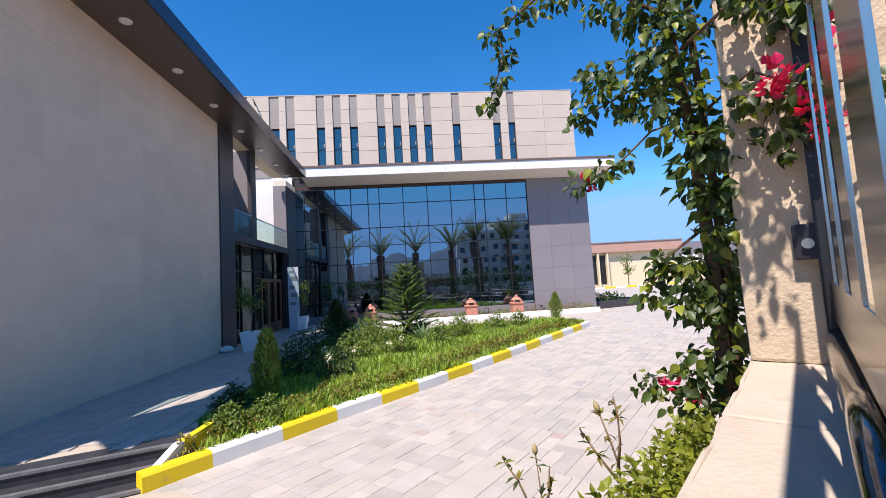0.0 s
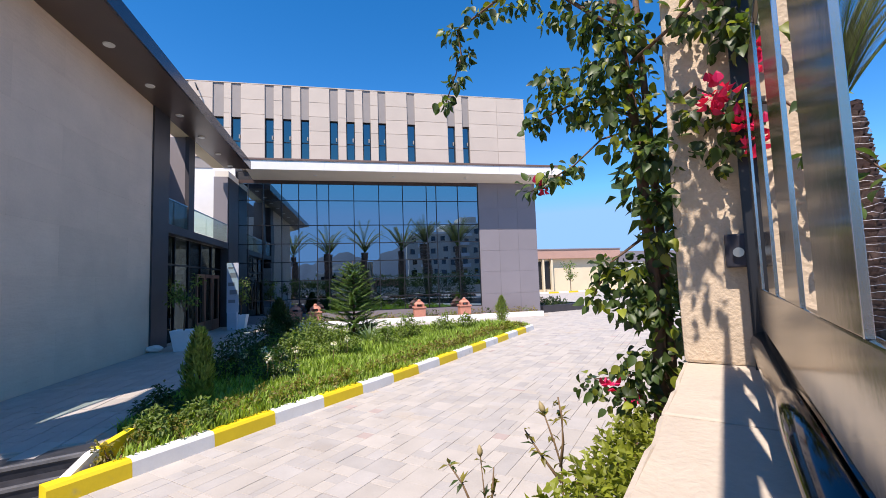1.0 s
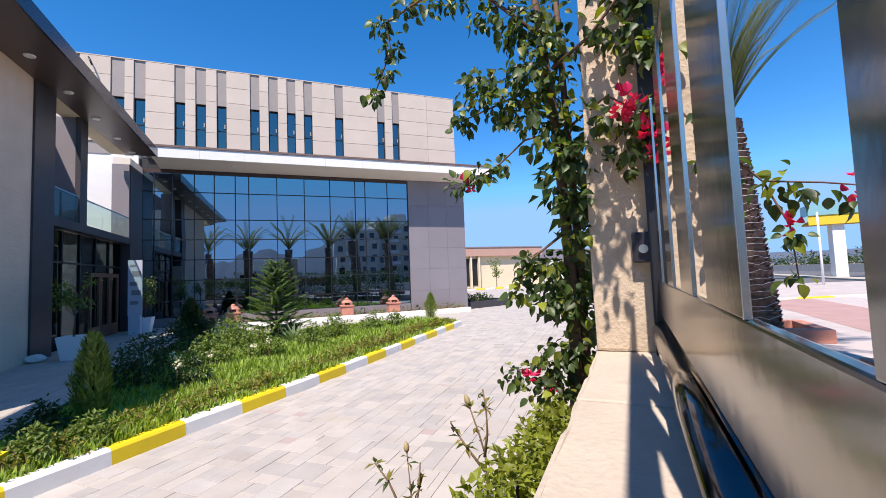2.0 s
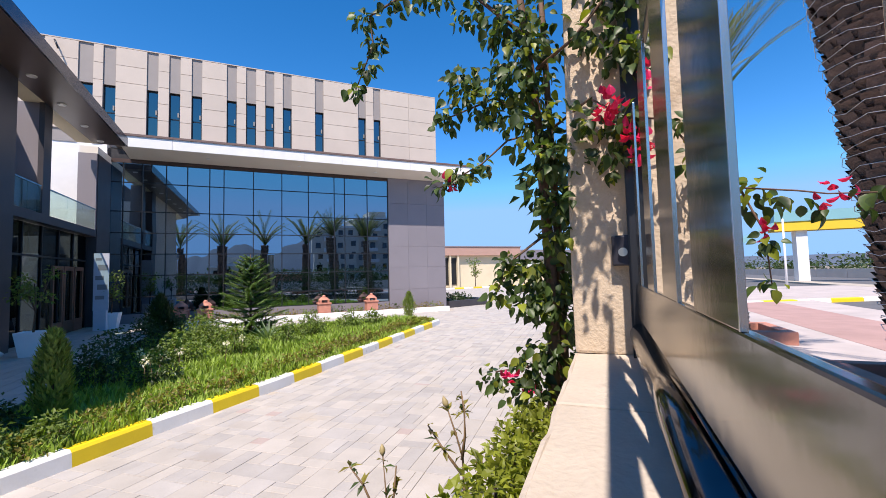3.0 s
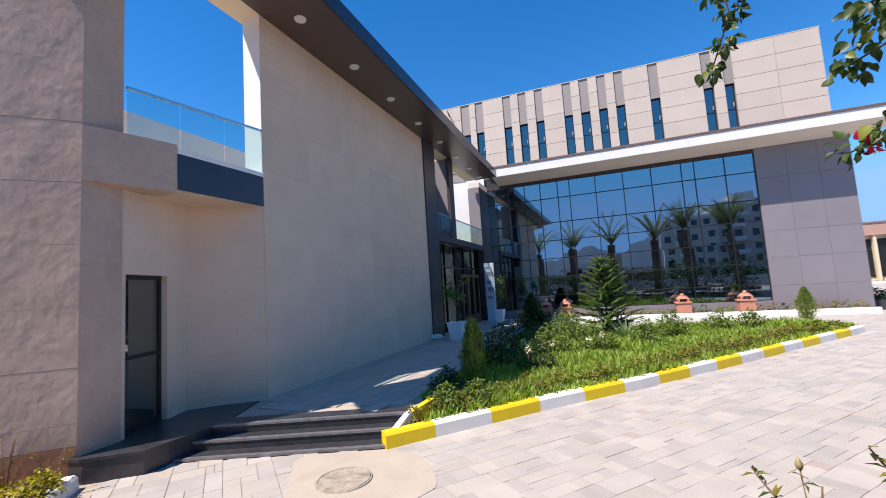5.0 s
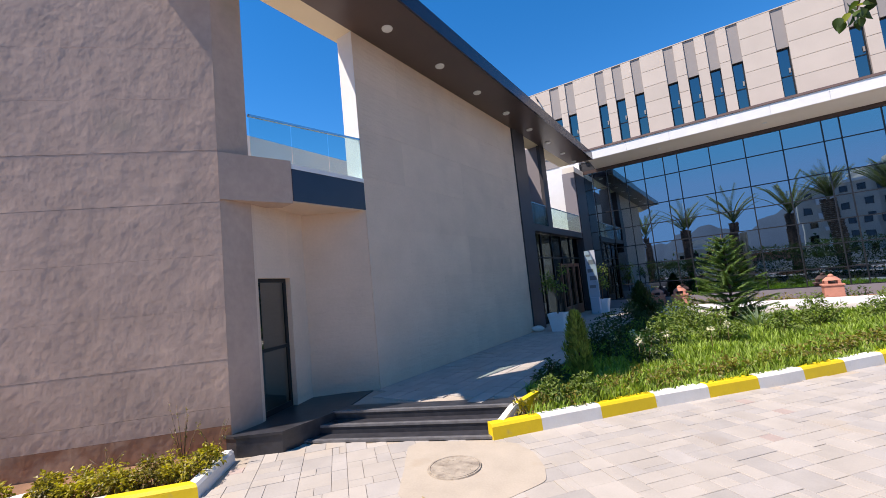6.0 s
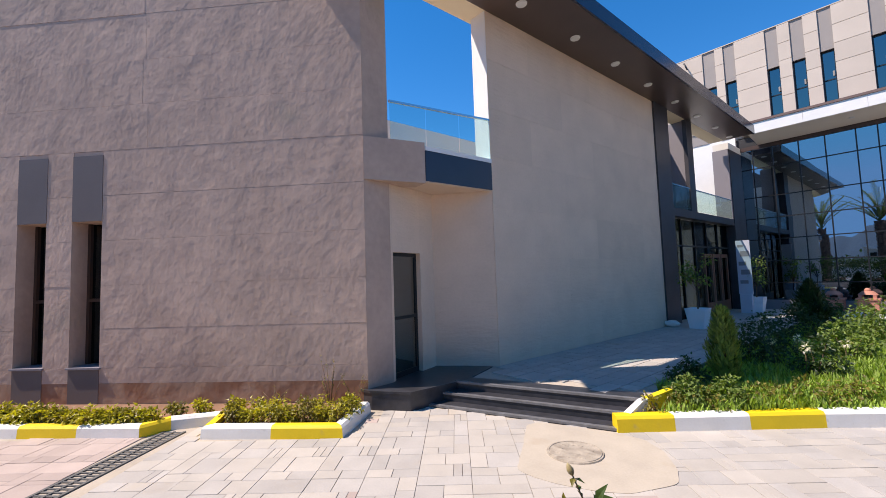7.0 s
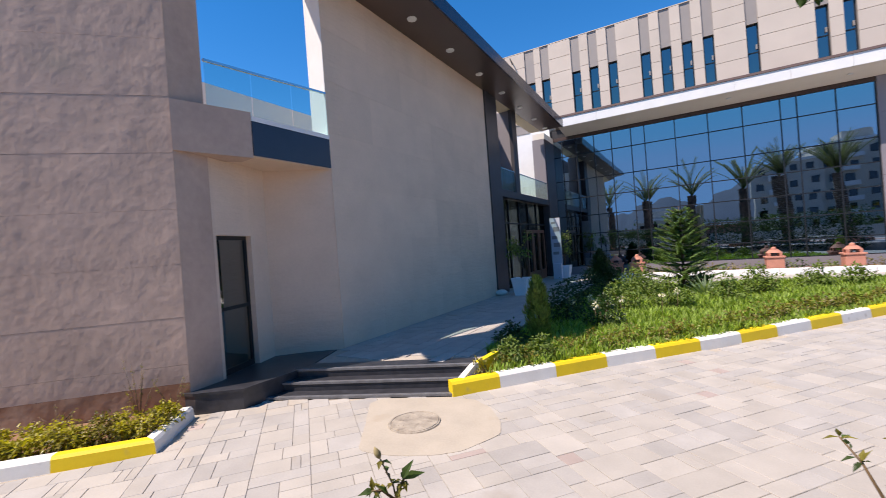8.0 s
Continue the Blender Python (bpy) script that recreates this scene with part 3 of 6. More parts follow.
wpart("beam", boxed(-9, WX - 0.75, 19.2, 19.7, 6.9, 7.5), M_WHITE)
# ground-floor glazing with brown doors
for y0, y1 in ((15.6, 16.9), (16.95, 18.2), (18.25, 19.5), (19.55, 20.8), (20.85, 22.14)):
    wpart("pane", boxed(WX - 0.33, WX - 0.31, y0, y1, TZ, 3.0), M_DARKPANE)
    wpart("pane", boxed(WX - 0.33, WX - 0.31, y0, y1, 3.06, 4.04), M_DARKPANE)
    wpart("mullion", boxed(WX - 0.37, WX - 0.27, y1, y1 + 0.05, TZ, 4.04), M_FRAME)
wpart("transom", boxed(WX - 0.37, WX - 0.27, 15.6, 22.19, 3.0, 3.06), M_FRAME)
for y0 in (18.95, 19.9, 20.85):
    fr = bmesh.new()
    for a, b, c, d in ((y0, y0 + 0.12, TZ, 2.75), (y0 + 0.78, y0 + 0.9, TZ, 2.75), (y0 + 0.12, y0 + 0.78, 2.6, 2.75), (y0 + 0.12, y0 + 0.78, TZ, 0.75)):
        box(fr, WX - 0.29, WX - 0.22, a, b, c, d)
    wpart("door", fr, M_TIMBER, "brown timber door frame with dark glass")
# The lobby's darkness is in the colour of this back wall and roof.
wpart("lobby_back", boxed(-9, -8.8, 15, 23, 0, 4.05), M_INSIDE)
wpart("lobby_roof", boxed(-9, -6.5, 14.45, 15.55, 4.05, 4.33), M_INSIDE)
# ---- entrance block: rough wall along the drive, with balcony and side door ----
C = Vector((-6.5, 3.45, 0))
A_DIR, A_OUT = Vector((-0.7071, -0.7071, 0)), Vector((0.7071, -0.7071, 0))
block = thing("entrance_block", "roughly rendered block with slit windows and a corner balcony", "building", tuple(C))
AB = Matrix(((A_DIR.x, A_OUT.x, 0, 0), (A_DIR.y, A_OUT.y, 0, 0), (0, 0, 1, 0), (0, 0, 0, 1)))


def bpart(name, bm, material, label="", parent=None, plan=False):
    """Built along the wall, outwards and up from its corner (or in plan, about the corner)."""
    if plan:
        bmesh.ops.transform(bm, matrix=Matrix.Translation(-C), verts=bm.verts[:])
    else:
        bmesh.ops.transform(bm, matrix=AB, verts=bm.verts[:])
        bmesh.ops.recalc_face_normals(bm, faces=bm.faces[:])
    return part(name, bm, material, parent or block, label)


SLOTS = [(4.83, 5.43), (5.95, 6.55), (11.5, 12.1), (12.62, 13.22)]
HB = 9.4
es = [-0.095] + [e for s in SLOTS for e in s] + [17.0]
for a, b in zip(es[0::2], es[1::2]):
    bpart("wall", boxed(a, b, -0.5, -0.012, -0.2, HB), M_RENDER)
for a, b in SLOTS:
    bpart("wall", boxed(a, b, -0.5, -0.012, 3.39, HB), M_RENDER)
    bpart("wall", boxed(a, b, -0.5, -0.012, -0.2, 0.72), M_RENDER)
# courses of rendered panels with weathered joints, uneven in depth
rng = random.Random(7)
crs = [-0.1, 0.45, 0.72, 1.42, 2.2, 3.02, 3.86, 4.7, 5.55, 6.4, 7.3, 8.3, HB]
for z0, z1 in zip(crs, crs[1:]):
    runs = [(es[0], es[-1])] if z0 > 4.69 else list(zip(es[0::2], es[1::2]))
    for a, b in runs:
        n = max(1, round((b - a) / 4.0))
        off = rng.uniform(-0.25, 0.25)
        for k in range(n):
            x0 = a + (b - a) * k / n + (off if 0 < k else 0)
            x1 = a + (b - a) * (k + 1) / n + (off if k < n - 1 else 0)
            bpart("render_panel", boxed(x0, x1 - (0.003 if k < n - 1 else 0), -0.012, rng.uniform(0.0, 0.006), z0 + 0.0015, z1 - 0.0015), M_RENDER if z0 > 0.2 else M_RENDER_LOW)
    for a, b in SLOTS:
        if 3.38 <= z0 < 4.69 or z1 <= 0.73:
            bpart("render_panel", boxed(a + 0.004, b - 0.004, -0.012, -0.004, z0 + 0.004, z1 - 0.004), M_RENDER)
for a, b in SLOTS:
    bpart("dark_inset", boxed(a, b, -0.02, 0.012, 3.39, 4.62), M_INSET, "dark grey panel over a slit window")
    bpart("dark_inset", boxed(a, b, -0.02, 0.012, 0.05, 0.72), M_INSET, "dark grey panel under a slit window")
    win = bpart("window", boxed(a, b, -0.42, -0.38, 0.74, 3.38), M_DARKPANE, "deep slit window")
    fr = bmesh.new()
    for x0, x1, z0, z1 in ((a, a + 0.06, 0.72, 3.39), (b - 0.06, b, 0.72, 3.39), (a + 0.06, b - 0.06, 1.9, 1.96)):
        box(fr, x0, x1, -0.38, -0.32, z0, z1)
    bpart("window_frame", fr, M_BRONZE, "", win)
    bpart("sill", boxed(a - 0.03, b + 0.03, -0.36, 0.04, 0.70, 0.735), M_GREY, "", win)
# unseen eave return ending on the rough wall, added to shade the terrace
bpart("eave_soffit", boxed(-0.1, 0.95, 0.01, 0.88, SZ + 0.004, SZ + 0.06), M_SOFFIT, "dark brown metal soffit")
bpart("eave_slab", boxed(-0.1, 0.95, 0.01, 0.90, SZ + 0.06, SZ + 0.32), M_NAVY)
# pier return, door bay and recess
bm = bmesh.new()
prism(bm, [(-6.436, 3.522), (-6.5, 4.08), (-6.95, 4.2), (-7.05, 3.4)], -0.2, HB)
bpart("pier_return", bm, M_RENDER, plan=True)
P1, P2, P3 = Vector((-6.53, 4.11)), Vector((-7.02, 5.48)), Vector((-6.06, 6.355))
bm = bmesh.new()
prism(bm, [(P2.x, P2.y), (P3.x, P3.y), (P3.x - 0.4, P3.y + 0.3), (P2.x - 0.4, P2.y + 0.4)], -0.2, 3.95)
bpart("recess_wall", bm, M_WING, plan=True)
dd = (P2 - P1).normalized()
dn = Vector((dd.y, -dd.x))
bm = bmesh.new()
for a, b, z0, z1 in ((-0.03, 0.05, 0, 3.95), (0.95, 1.455, 0, 3.95), (0.05, 0.95, TZ + 2.34, 3.95)):
    q = [P1 + dd * a, P1 + dd * b, P1 + dd * b - dn * 0.3, P1 + dd * a - dn * 0.3]
    prism(bm, [tuple(p) for p in q], z0, z1)
bpart("door_surround", bm, M_WING, plan=True)
bm = bmesh.new()
for a, b, z0, z1 in ((0.05, 0.11, TZ, TZ + 2.34), (0.89, 0.95, TZ, TZ + 2.34), (0.11, 0.89, TZ + 2.27, TZ + 2.34), (0.11, 0.89, TZ, TZ + 0.1), (0.11, 0.89, TZ + 1.07, TZ + 1.13)):
    q = [P1 + dd * a - dn * 0.1, P1 + dd * b - dn * 0.1, P1 + dd * b - dn * 0.16, P1 + dd * a - dn * 0.16]
    prism(bm, [tuple(p) for p in q], z0, z1)
door = bpart("door", bm, M_FRAME, "glazed side door with dark metal frame", plan=True)
bm = bmesh.new()
q = [P1 + dd * 0.11 - dn * 0.12, P1 + dd * 0.89 - dn * 0.12, P1 + dd * 0.89 - dn * 0.135, P1 + dd * 0.11 - dn * 0.135]
prism(bm, [tuple(p) for p in q], TZ + 0.1, TZ + 2.27)
bpart("pane", bm, M_DOORPANE, "", door, plan=True)
# Near-black wall behind the door pane, with the room's shade in its colour.
bm = bmesh.new()
q = [P1 + dd * 0.0 - dn * 1.2, P1 + dd * 0.8 - dn * 1.2, P1 + dd * 0.8 - dn * 1.25, P1 + dd * 0.0 - dn * 1.25]
prism(bm, [tuple(p) for p in q], 0, 4)
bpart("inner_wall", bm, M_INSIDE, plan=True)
# balcony over the recess
B1, B2 = Vector((-6.12, 4.645)), Vector((-6.055, 6.355))
bm = bmesh.new()
prism(bm, [(-6.42, 3.51), (B1.x, B1.y), (B1.x - 0.4, B1.y + 0.05), (-6.9, 4.06)], 3.90, 4.67)
bpart("parapet", bm, M_RENDER, "solid rendered parapet block", plan=True)
bm = bmesh.new()
prism(bm, [(B1.x, B1.y), (B2.x, B2.y), (B2.x - 0.01, B2.y + 0.1), (B2.x - 2.0, B2.y + 0.1), (-8.5, 4.9), (-7.7, 3.7), (-7.0, 3.6), (-6.46, 3.58)], 3.92, 4.02)
bpart("balcony_slab", bm, M_WING, plan=True)
bd = (B2 - B1).normalized()
bn = Vector((bd.y, -bd.x))
bm = bmesh.new()
prism(bm, [tuple(p) for p in (B1 + bn * 0.02, B2 + bn * 0.02, B2 - bn * 0.15, B1 - bn * 0.15)], 3.94, 4.52)
bpart("balcony_fascia", bm, M_NAVY, "dark navy balcony edge", plan=True)
bm = bmesh.new()
prism(bm, [tuple(p) for p in (B1 + bn * 0.03, B2 + bn * 0.03, B2 - bn * 0.2, B1 - bn * 0.2)], 4.52, 4.6)
bpart("balcony_lip", bm, M_WHITE, plan=True)
R0 = Vector((-6.46, 4.10))
RD = (B2 - R0).normalized()
for k in range(3):
    a, b = R0.lerp(B2, k / 3), R0.lerp(B2, (k + 1) / 3)
    bm = bmesh.new()
    prism(bm, [tuple(p) for p in (a + RD * 0.01, b - RD * 0.01, b - RD * 0.01 - bn * 0.012, a + RD * 0.01 - bn * 0.012)], 4.6, 5.44)
    bpart("rail_pane", bm, M_RAILGLASS, plan=True)
bm = bmesh.new()
prism(bm, [tuple(p) for p in (R0 + bn * 0.015, B2 + bn * 0.015, B2 - bn * 0.03, R0 - bn * 0.03)], 5.44, 5.48)
bpart("handrail", bm, M_STEELEDGE, plan=True)
bpart("far_parapet", boxed(-8.3, -8.0, 4.7, 9.0, 0, 5.79), M_WHITE, plan=True)
bpart("block_body", boxed(0.35, 17, -5, -0.5, 0, 4.0), M_RENDER)

# ---- terrace, steps and platform ----
# steps: foot line from STEP_A along sd, rising along sn
STEP_A, sd, sn = Vector((-5.264, 4.453)), Vector((0.9296, 0.3686)), Vector((-0.3686, 0.9296))


def on_steps(s, n):
    return tuple(STEP_A + sd * s + sn * n)


bm = bmesh.new()
prism(bm, [(-7.6, 3.6), (-5.9, 4.4), on_steps(-0.3, 0.6), on_steps(2.75, 0.6), (-2.98, 6.55), (-3.3, 7.2), (-3.3, 22.5), (-9, 22.5), (-9, 4)], -0.2, TZ - 0.02)
tagged(part("terrace", bm, M_SAND), "raised paved terrace along the wing", "terrace", kind="structure")
bm = bmesh.new()
prism(bm, [(-7.6, 3.0), (-6.55, 3.45), (-6.29, 3.50), (-5.75, 3.90), (-5.718, 4.85), on_steps(-0.15, 0.92), (-6.1, 6.2), (-7.6, 5.2)], -0.2, TZ)
tagged(part("platform", bm, M_GRANITE), "black granite landing before the side door", "landing", kind="structure")
bm = bmesh.new()
prism(bm, [(-6.56, 3.42), (-6.30, 3.475), (-5.725, 3.895), (-5.69, 4.85), (-5.74, 4.85), (-5.775, 3.93), (-6.31, 3.53), (-6.56, 3.47)], TZ - 0.035, TZ + 0.003)
tagged(part("platform_nosing", bm, M_GRANITE), "black granite edge of the landing", "edge", kind="structure")
steps = thing("steps", "three low black granite steps up to the terrace", "steps", (-4, 5, 0), kind="structure")
for lo, n0, n1, right in ((0.032, 0.0, 0.30, 2.44), (0.168, 0.28, 0.60, 2.56), (TZ, 0.56, 0.94, 2.70)):
    left = -0.55 if lo < TZ else -0.32
    bm = bmesh.new()
    prism(bm, [on_steps(left, n0 + 0.015), on_steps(right, n0 + 0.015), on_steps(right, n1), on_steps(left, n1)], -0.2, lo - 0.001)
    bmesh.ops.transform(bm, matrix=Matrix.Translation((4, -5, 0)), verts=bm.verts[:])
    st = part("step", bm, M_GRANITE, steps)
    for k in range(2):
        bm = bmesh.new()
        a, b = left + (right - left) * k / 2, left + (right - left) * (k + 1) / 2
        prism(bm, [on_steps(a + 0.001, n0), on_steps(b - 0.001, n0), on_steps(b - 0.001, n0 + 0.075), on_steps(a + 0.001, n0 + 0.075)], lo - 0.03, lo + 0.004)
        bmesh.ops.transform(bm, matrix=Matrix.Translation((4, -5, 0)), verts=bm.verts[:])
        part("nosing", bm, M_NOSING, st, "lighter step edge, its lit look put into the colour")
kerb_run("kerb", "short stepped white and yellow kerb beside the steps", [(-3.09, 5.54, -0.035), (-3.05, 5.93, 0.09), (-2.88, 6.5, 0.17)], 0.15, 0.22, 0.5, 1, -1)
kerb_run("kerb", "yellow and white kerb of the bed by the wall", [(-6.19, 3.43, 0), (-5.46, 2.57, 0), (-6.9, 1.1, 0), (-7.40, 1.40, 0), (-7.66, 0.86, 0), (-7.58, 0.46, 0), (-8.27, -0.236, 0), (-13, -5.0, 0)], 0.16, 0.16, 0.98, 1, -1, lead=(1.128, 1.03, 1.028, 0.583, 0.599, 0.408))
bm = bmesh.new()
prism(bm, [(-6.25, 3.36), (-5.56, 2.58), (-6.93, 1.2), (-7.42, 1.52), (-7.77, 0.86), (-7.69, 0.46), (-14, -5.85), (-15, -5), (-6.5, 3.4)], -0.2, 0.09)
tagged(part("soil_bed", bm, M_SOIL), "bare red soil bed along the rough wall", "soil", kind="structure")
# planted bed
bm = bmesh.new()
BED = [(-2.94, 5.50), (-2.57, 5.98), (-1.28, 7.4), (0.42, 9.15), (7.15, 16.85), (6.6, 18.6), (-0.9, 17.6), (-3.2, 18.0), (-3.2, 7.1)]
prism(bm, BED, -0.2, 0.15)
tagged(part("soil_bed", bm, M_SOIL), "soil of the planted bed", "soil", kind="structure")

# ---- boundary wall, pillar and steel gate ----
bwall = thing("boundary_wall", "low concrete boundary wall with a pale worn cap", "wall", tuple(uvz(0.5, -0.1, 0)), kind="structure")
bw_m = Matrix.Translation(-uvz(0.5, -0.1, 0))


def fpart(name, bm, material, parent, m, label=""):
    fenced(bm)
    bmesh.ops.transform(bm, matrix=m, verts=bm.verts[:])
    return part(name, bm, material, parent, label)


fpart("wall", boxed(-1.2, 2.6, -0.22, 0.0, -0.2, 1.76), M_PILLAR, bwall, bw_m)
rng = random.Random(11)
for a, b in ((-1.2, -0.1), (-0.1, 1.32), (1.32, 2.6)):
    bm = boxed(a + 0.003, b - 0.003, -0.25, 0.02, 1.76, 1.82, bevel=0.012)
    bmesh.ops.subdivide_edges(bm, edges=[e for e in bm.edges if e.calc_length() > 0.2], cuts=24)
    for vv in bm.verts:
        if vv.co.y < -0.2:
            k = noise.noise(Vector((vv.co.x * 9, vv.co.z * 5, 1.0)))
            vv.co.y += max(0, k) * 0.009
            vv.co.z -= max(0, k) * 0.012
    fpart("cap_stone", bm, M_CAP, bwall, bw_m)
pil = thing("gate_pillar", "rough cast concrete gate pillar in sun-dappled beige", "pillar", tuple(uvz(2.15, -0.13, 1.82)), kind="structure")
pm = Matrix.Translation(-uvz(2.15, -0.13, 1.82))
bm = boxed(1.98, 2.36, -0.245, -0.03, 1.82, 4.4, bevel=0.012)
bmesh.ops.subdivide_edges(bm, edges=[e for e in bm.edges if e.calc_length() > 0.15], cuts=10, use_grid_fill=True)
for vv in bm.verts:
    vv.co += Vector((noise.noise(vv.co * 7), noise.noise(vv.co * 7 + Vector((5, 0, 0))), 0)) * 0.008
fpart("shaft", bm, M_PILLAR, pil, pm)
bm = boxed(2.02, 2.36, 0.03, 0.19, 1.82, 4.4, bevel=0.012)
bmesh.ops.subdivide_edges(bm, edges=[e for e in bm.edges if e.calc_length() > 0.12], cuts=8, use_grid_fill=True)
for vv in bm.verts:
    vv.co += Vector((noise.noise(vv.co * 7), noise.noise(vv.co * 7 + Vector((5, 0, 0))), 0)) * 0.008
fpart("street_shaft", bm, M_PILLAR, pil, pm)
lock = thing("gate_lock", "dark rectangular gate lock plate with a round cylinder", "lock", tuple(uvz(1.96, -0.06, 2.21)))
lm = Matrix.Translation(-uvz(1.96, -0.06, 2.21))
lp = fpart("lock_plate", boxed(1.935, 1.982, -0.097, -0.025, 2.155, 2.268, bevel=0.006), M_LOCK, lock, lm)
bm = bmesh.new()
bmesh.ops.create_cone(bm, cap_ends=True, segments=20, radius1=0.016, radius2=0.013, depth=0.02, matrix=Matrix.Translation((1.93, -0.06, 2.205)) @ Euler((0, radians(90), 0)).to_matrix().to_4x4())
fpart("lock_cylinder", bm, M_BRASS, lp, lm)

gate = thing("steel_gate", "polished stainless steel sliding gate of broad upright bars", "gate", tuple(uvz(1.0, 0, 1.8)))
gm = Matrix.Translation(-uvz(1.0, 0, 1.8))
GV = -0.02
for a, b in ((0.235, 0.442), (0.641, 0.83), (0.955, 1.13), (1.285, 1.45), (1.66, 1.80)):
    bar = fpart("bar", boxed(a + 0.0025, b, GV, GV + 0.005, 2.09, 2.66, bevel=0.001), M_STEEL, gate, gm)
    fpart("bar_edge", boxed(a, a + 0.0024, GV - 0.001, GV + 0.0055, 2.09, 2.66, bevel=0.0006), M_STEELEDGE, bar, gm)
fpart("bottom_rail", boxed(0.1, 1.93, GV, GV + 0.012, 1.97, 2.09, bevel=0.003), M_STEEL, gate, gm)
bm = bmesh.new()
tube(bm, [(0.2, GV + 0.010, 1.905), (1.93, GV + 0.010, 1.905)], 0.040, 24)
fpart("round_rail", bm, M_TUBE, gate, gm, "round polished lower rail, its dark reflections put into the colour")
fpart("kick_plate", boxed(0.2, 1.93, GV + 0.02, GV + 0.03, 1.83, 1.969), M_TUBE, gate, gm)
# Unseen plate above the bars, added to cast the cap's solid shadow.
fpart("shade_plate", boxed(-0.6, 1.3, GV, GV + 0.012, 2.66, 3.12, bevel=0.003), M_STEEL, gate, gm, "added plate above the gate bars, out of view, that shades the wall cap")
fpart("post", boxed(1.93, 1.97, GV - 0.02, GV + 0.05, 1.82, 4.2), M_FRAME, gate, gm, "dark gate post at the pillar")


# ---- plants ----
def inside(poly, x, y):
    hit = False
    for (x0, y0), (x1, y1) in zip(poly, poly[1:] + poly[:1]):
        if (y0 > y) != (y1 > y) and x < (x1 - x0) * (y - y0) / (y1 - y0) + x0:
            hit = not hit
    return hit


def kerb_far(x, y):
    """Distance of a place in the bed from its painted kerb."""
    best = 99.0
    for (x0, y0, _), (x1, y1, _) in zip(KERB, KERB[1:]):
        d = Vector((x1 - x0, y1 - y0))
        k = max(0, min(1, ((x - x0) * d.x + (y - y0) * d.y) / d.length_squared))
        best = min(best, math.hypot(x - x0 - d.x * k, y - y0 - d.y * k))
    return best


rng = random.Random(21)
v, f = [], []
while len(f) < 76000:
    x, y = rng.uniform(-3.2, 7.2), rng.uniform(5.6, 18.6)
    if not inside(BED, x, y):
        continue
    if x < -2.72 and y < 6.9:
        continue
    near = max(0.35, 1 - (y - 6) / 22)
    if rng.random() > near:
        continue
    patch = noise.noise(Vector((x * 0.8, y * 0.8, 3)))
    h = rng.uniform(0.10, 0.26) * (1 + 0.7 * patch) * (0.75 if kerb_far(x, y) < 0.5 else 1.0)
    a = rng.uniform(0, math.tau)
    w = rng.uniform(0.008, 0.016) * (1 + y * 0.04)
    lean = Vector((math.cos(a), math.sin(a), 0)) * h * rng.uniform(0.1, 0.7)
    side = Vector((-math.sin(a), math.cos(a), 0)) * w
    p = Vector((x, y, 0.14))
    i = len(v)
    v += [p - side, p + side, p + lean * 0.35 + side * 0.8 + Vector((0, 0, h * 0.6)), p + lean * 0.35 - side * 0.8 + Vector((0, 0, h * 0.6)), p + lean + Vector((0, 0, h))]
    f += [(i, i + 1, i + 2, i + 3), (i + 3, i + 2, i + 4)]
tagged(new("grass", pydata("grass", v, f, M_BLADE)), "lush green grass filling the kerbed bed", "grass", kind="stuff")


def shrub(name, label, category, at, blobs, material, size, count, seed, group="", stems=6):
    """A leafy shrub: thin stems from its foot and clouds of leaves."""
    r = random.Random(seed)
    ob = thing(name, label, category, at, group)
    bm = bmesh.new()
    for _ in range(stems):
        b = r.choice(blobs)
        tip = Vector(b[:3]) + rnd(r) * b[3] * 0.6
        foot = Vector((r.uniform(-0.05, 0.05), r.uniform(-0.05, 0.05), -0.02))
        tube(bm, [foot, foot.lerp(tip, 0.5) + rnd(r) * 0.03, tip], [0.010, 0.007, 0.004], 5)
    tagged(part("stems", bm, M_STEM, ob), kind="stuff")
    lv, lf = [], []
    total = sum(b[3] ** 2 for b in blobs)
    for b in blobs:
        leaf_cloud(lv, lf, r, b[:3], b[3], max(8, int(count * b[3] ** 2 / total)), size)
    part("foliage", pydata("foliage", lv, lf, material), None, ob)
    return ob


# reddish low edging plants right behind the kerb
rng = random.Random(31)
s_at = 0.6
KP = [Vector(p) for p in KERB]
dist = [0.0]
for a, b in zip(KP, KP[1:]):
    dist.append(dist[-1] + (b - a).length)


def on_kerb(s):
    for i in range(len(KP) - 1):
        if s <= dist[i + 1]:
            k = (s - dist[i]) / (dist[i + 1] - dist[i])
            return KP[i].lerp(KP[i + 1], k), (KP[i + 1] - KP[i]).normalized()
    return KP[-1], (KP[-1] - KP[-2]).normalized()


while s_at < dist[-1] - 0.5:
    p, d = on_kerb(s_at)
    n = Vector((-d.y, d.x, 0))
    off = rng.uniform(0.34, 0.6)
    q = p + n * off
    r0 = rng.uniform(0.14, 0.24)
    shrub("edging_plant", "low reddish green edging plant behind the kerb", "shrub", (q.x, q.y, 0.15),
          [(0, 0, r0 * 0.8, r0), (rng.uniform(-0.2, 0.2), rng.uniform(-0.1, 0.1), r0 * 0.6, r0 * 0.8)], M_RLEAF if rng.random() < 0.72 else M_LIME, 0.06 + 0.003 * s_at, 120, rng.randint(0, 999), "edging plants", 3)
    s_at += rng.uniform(0.28, 0.5)
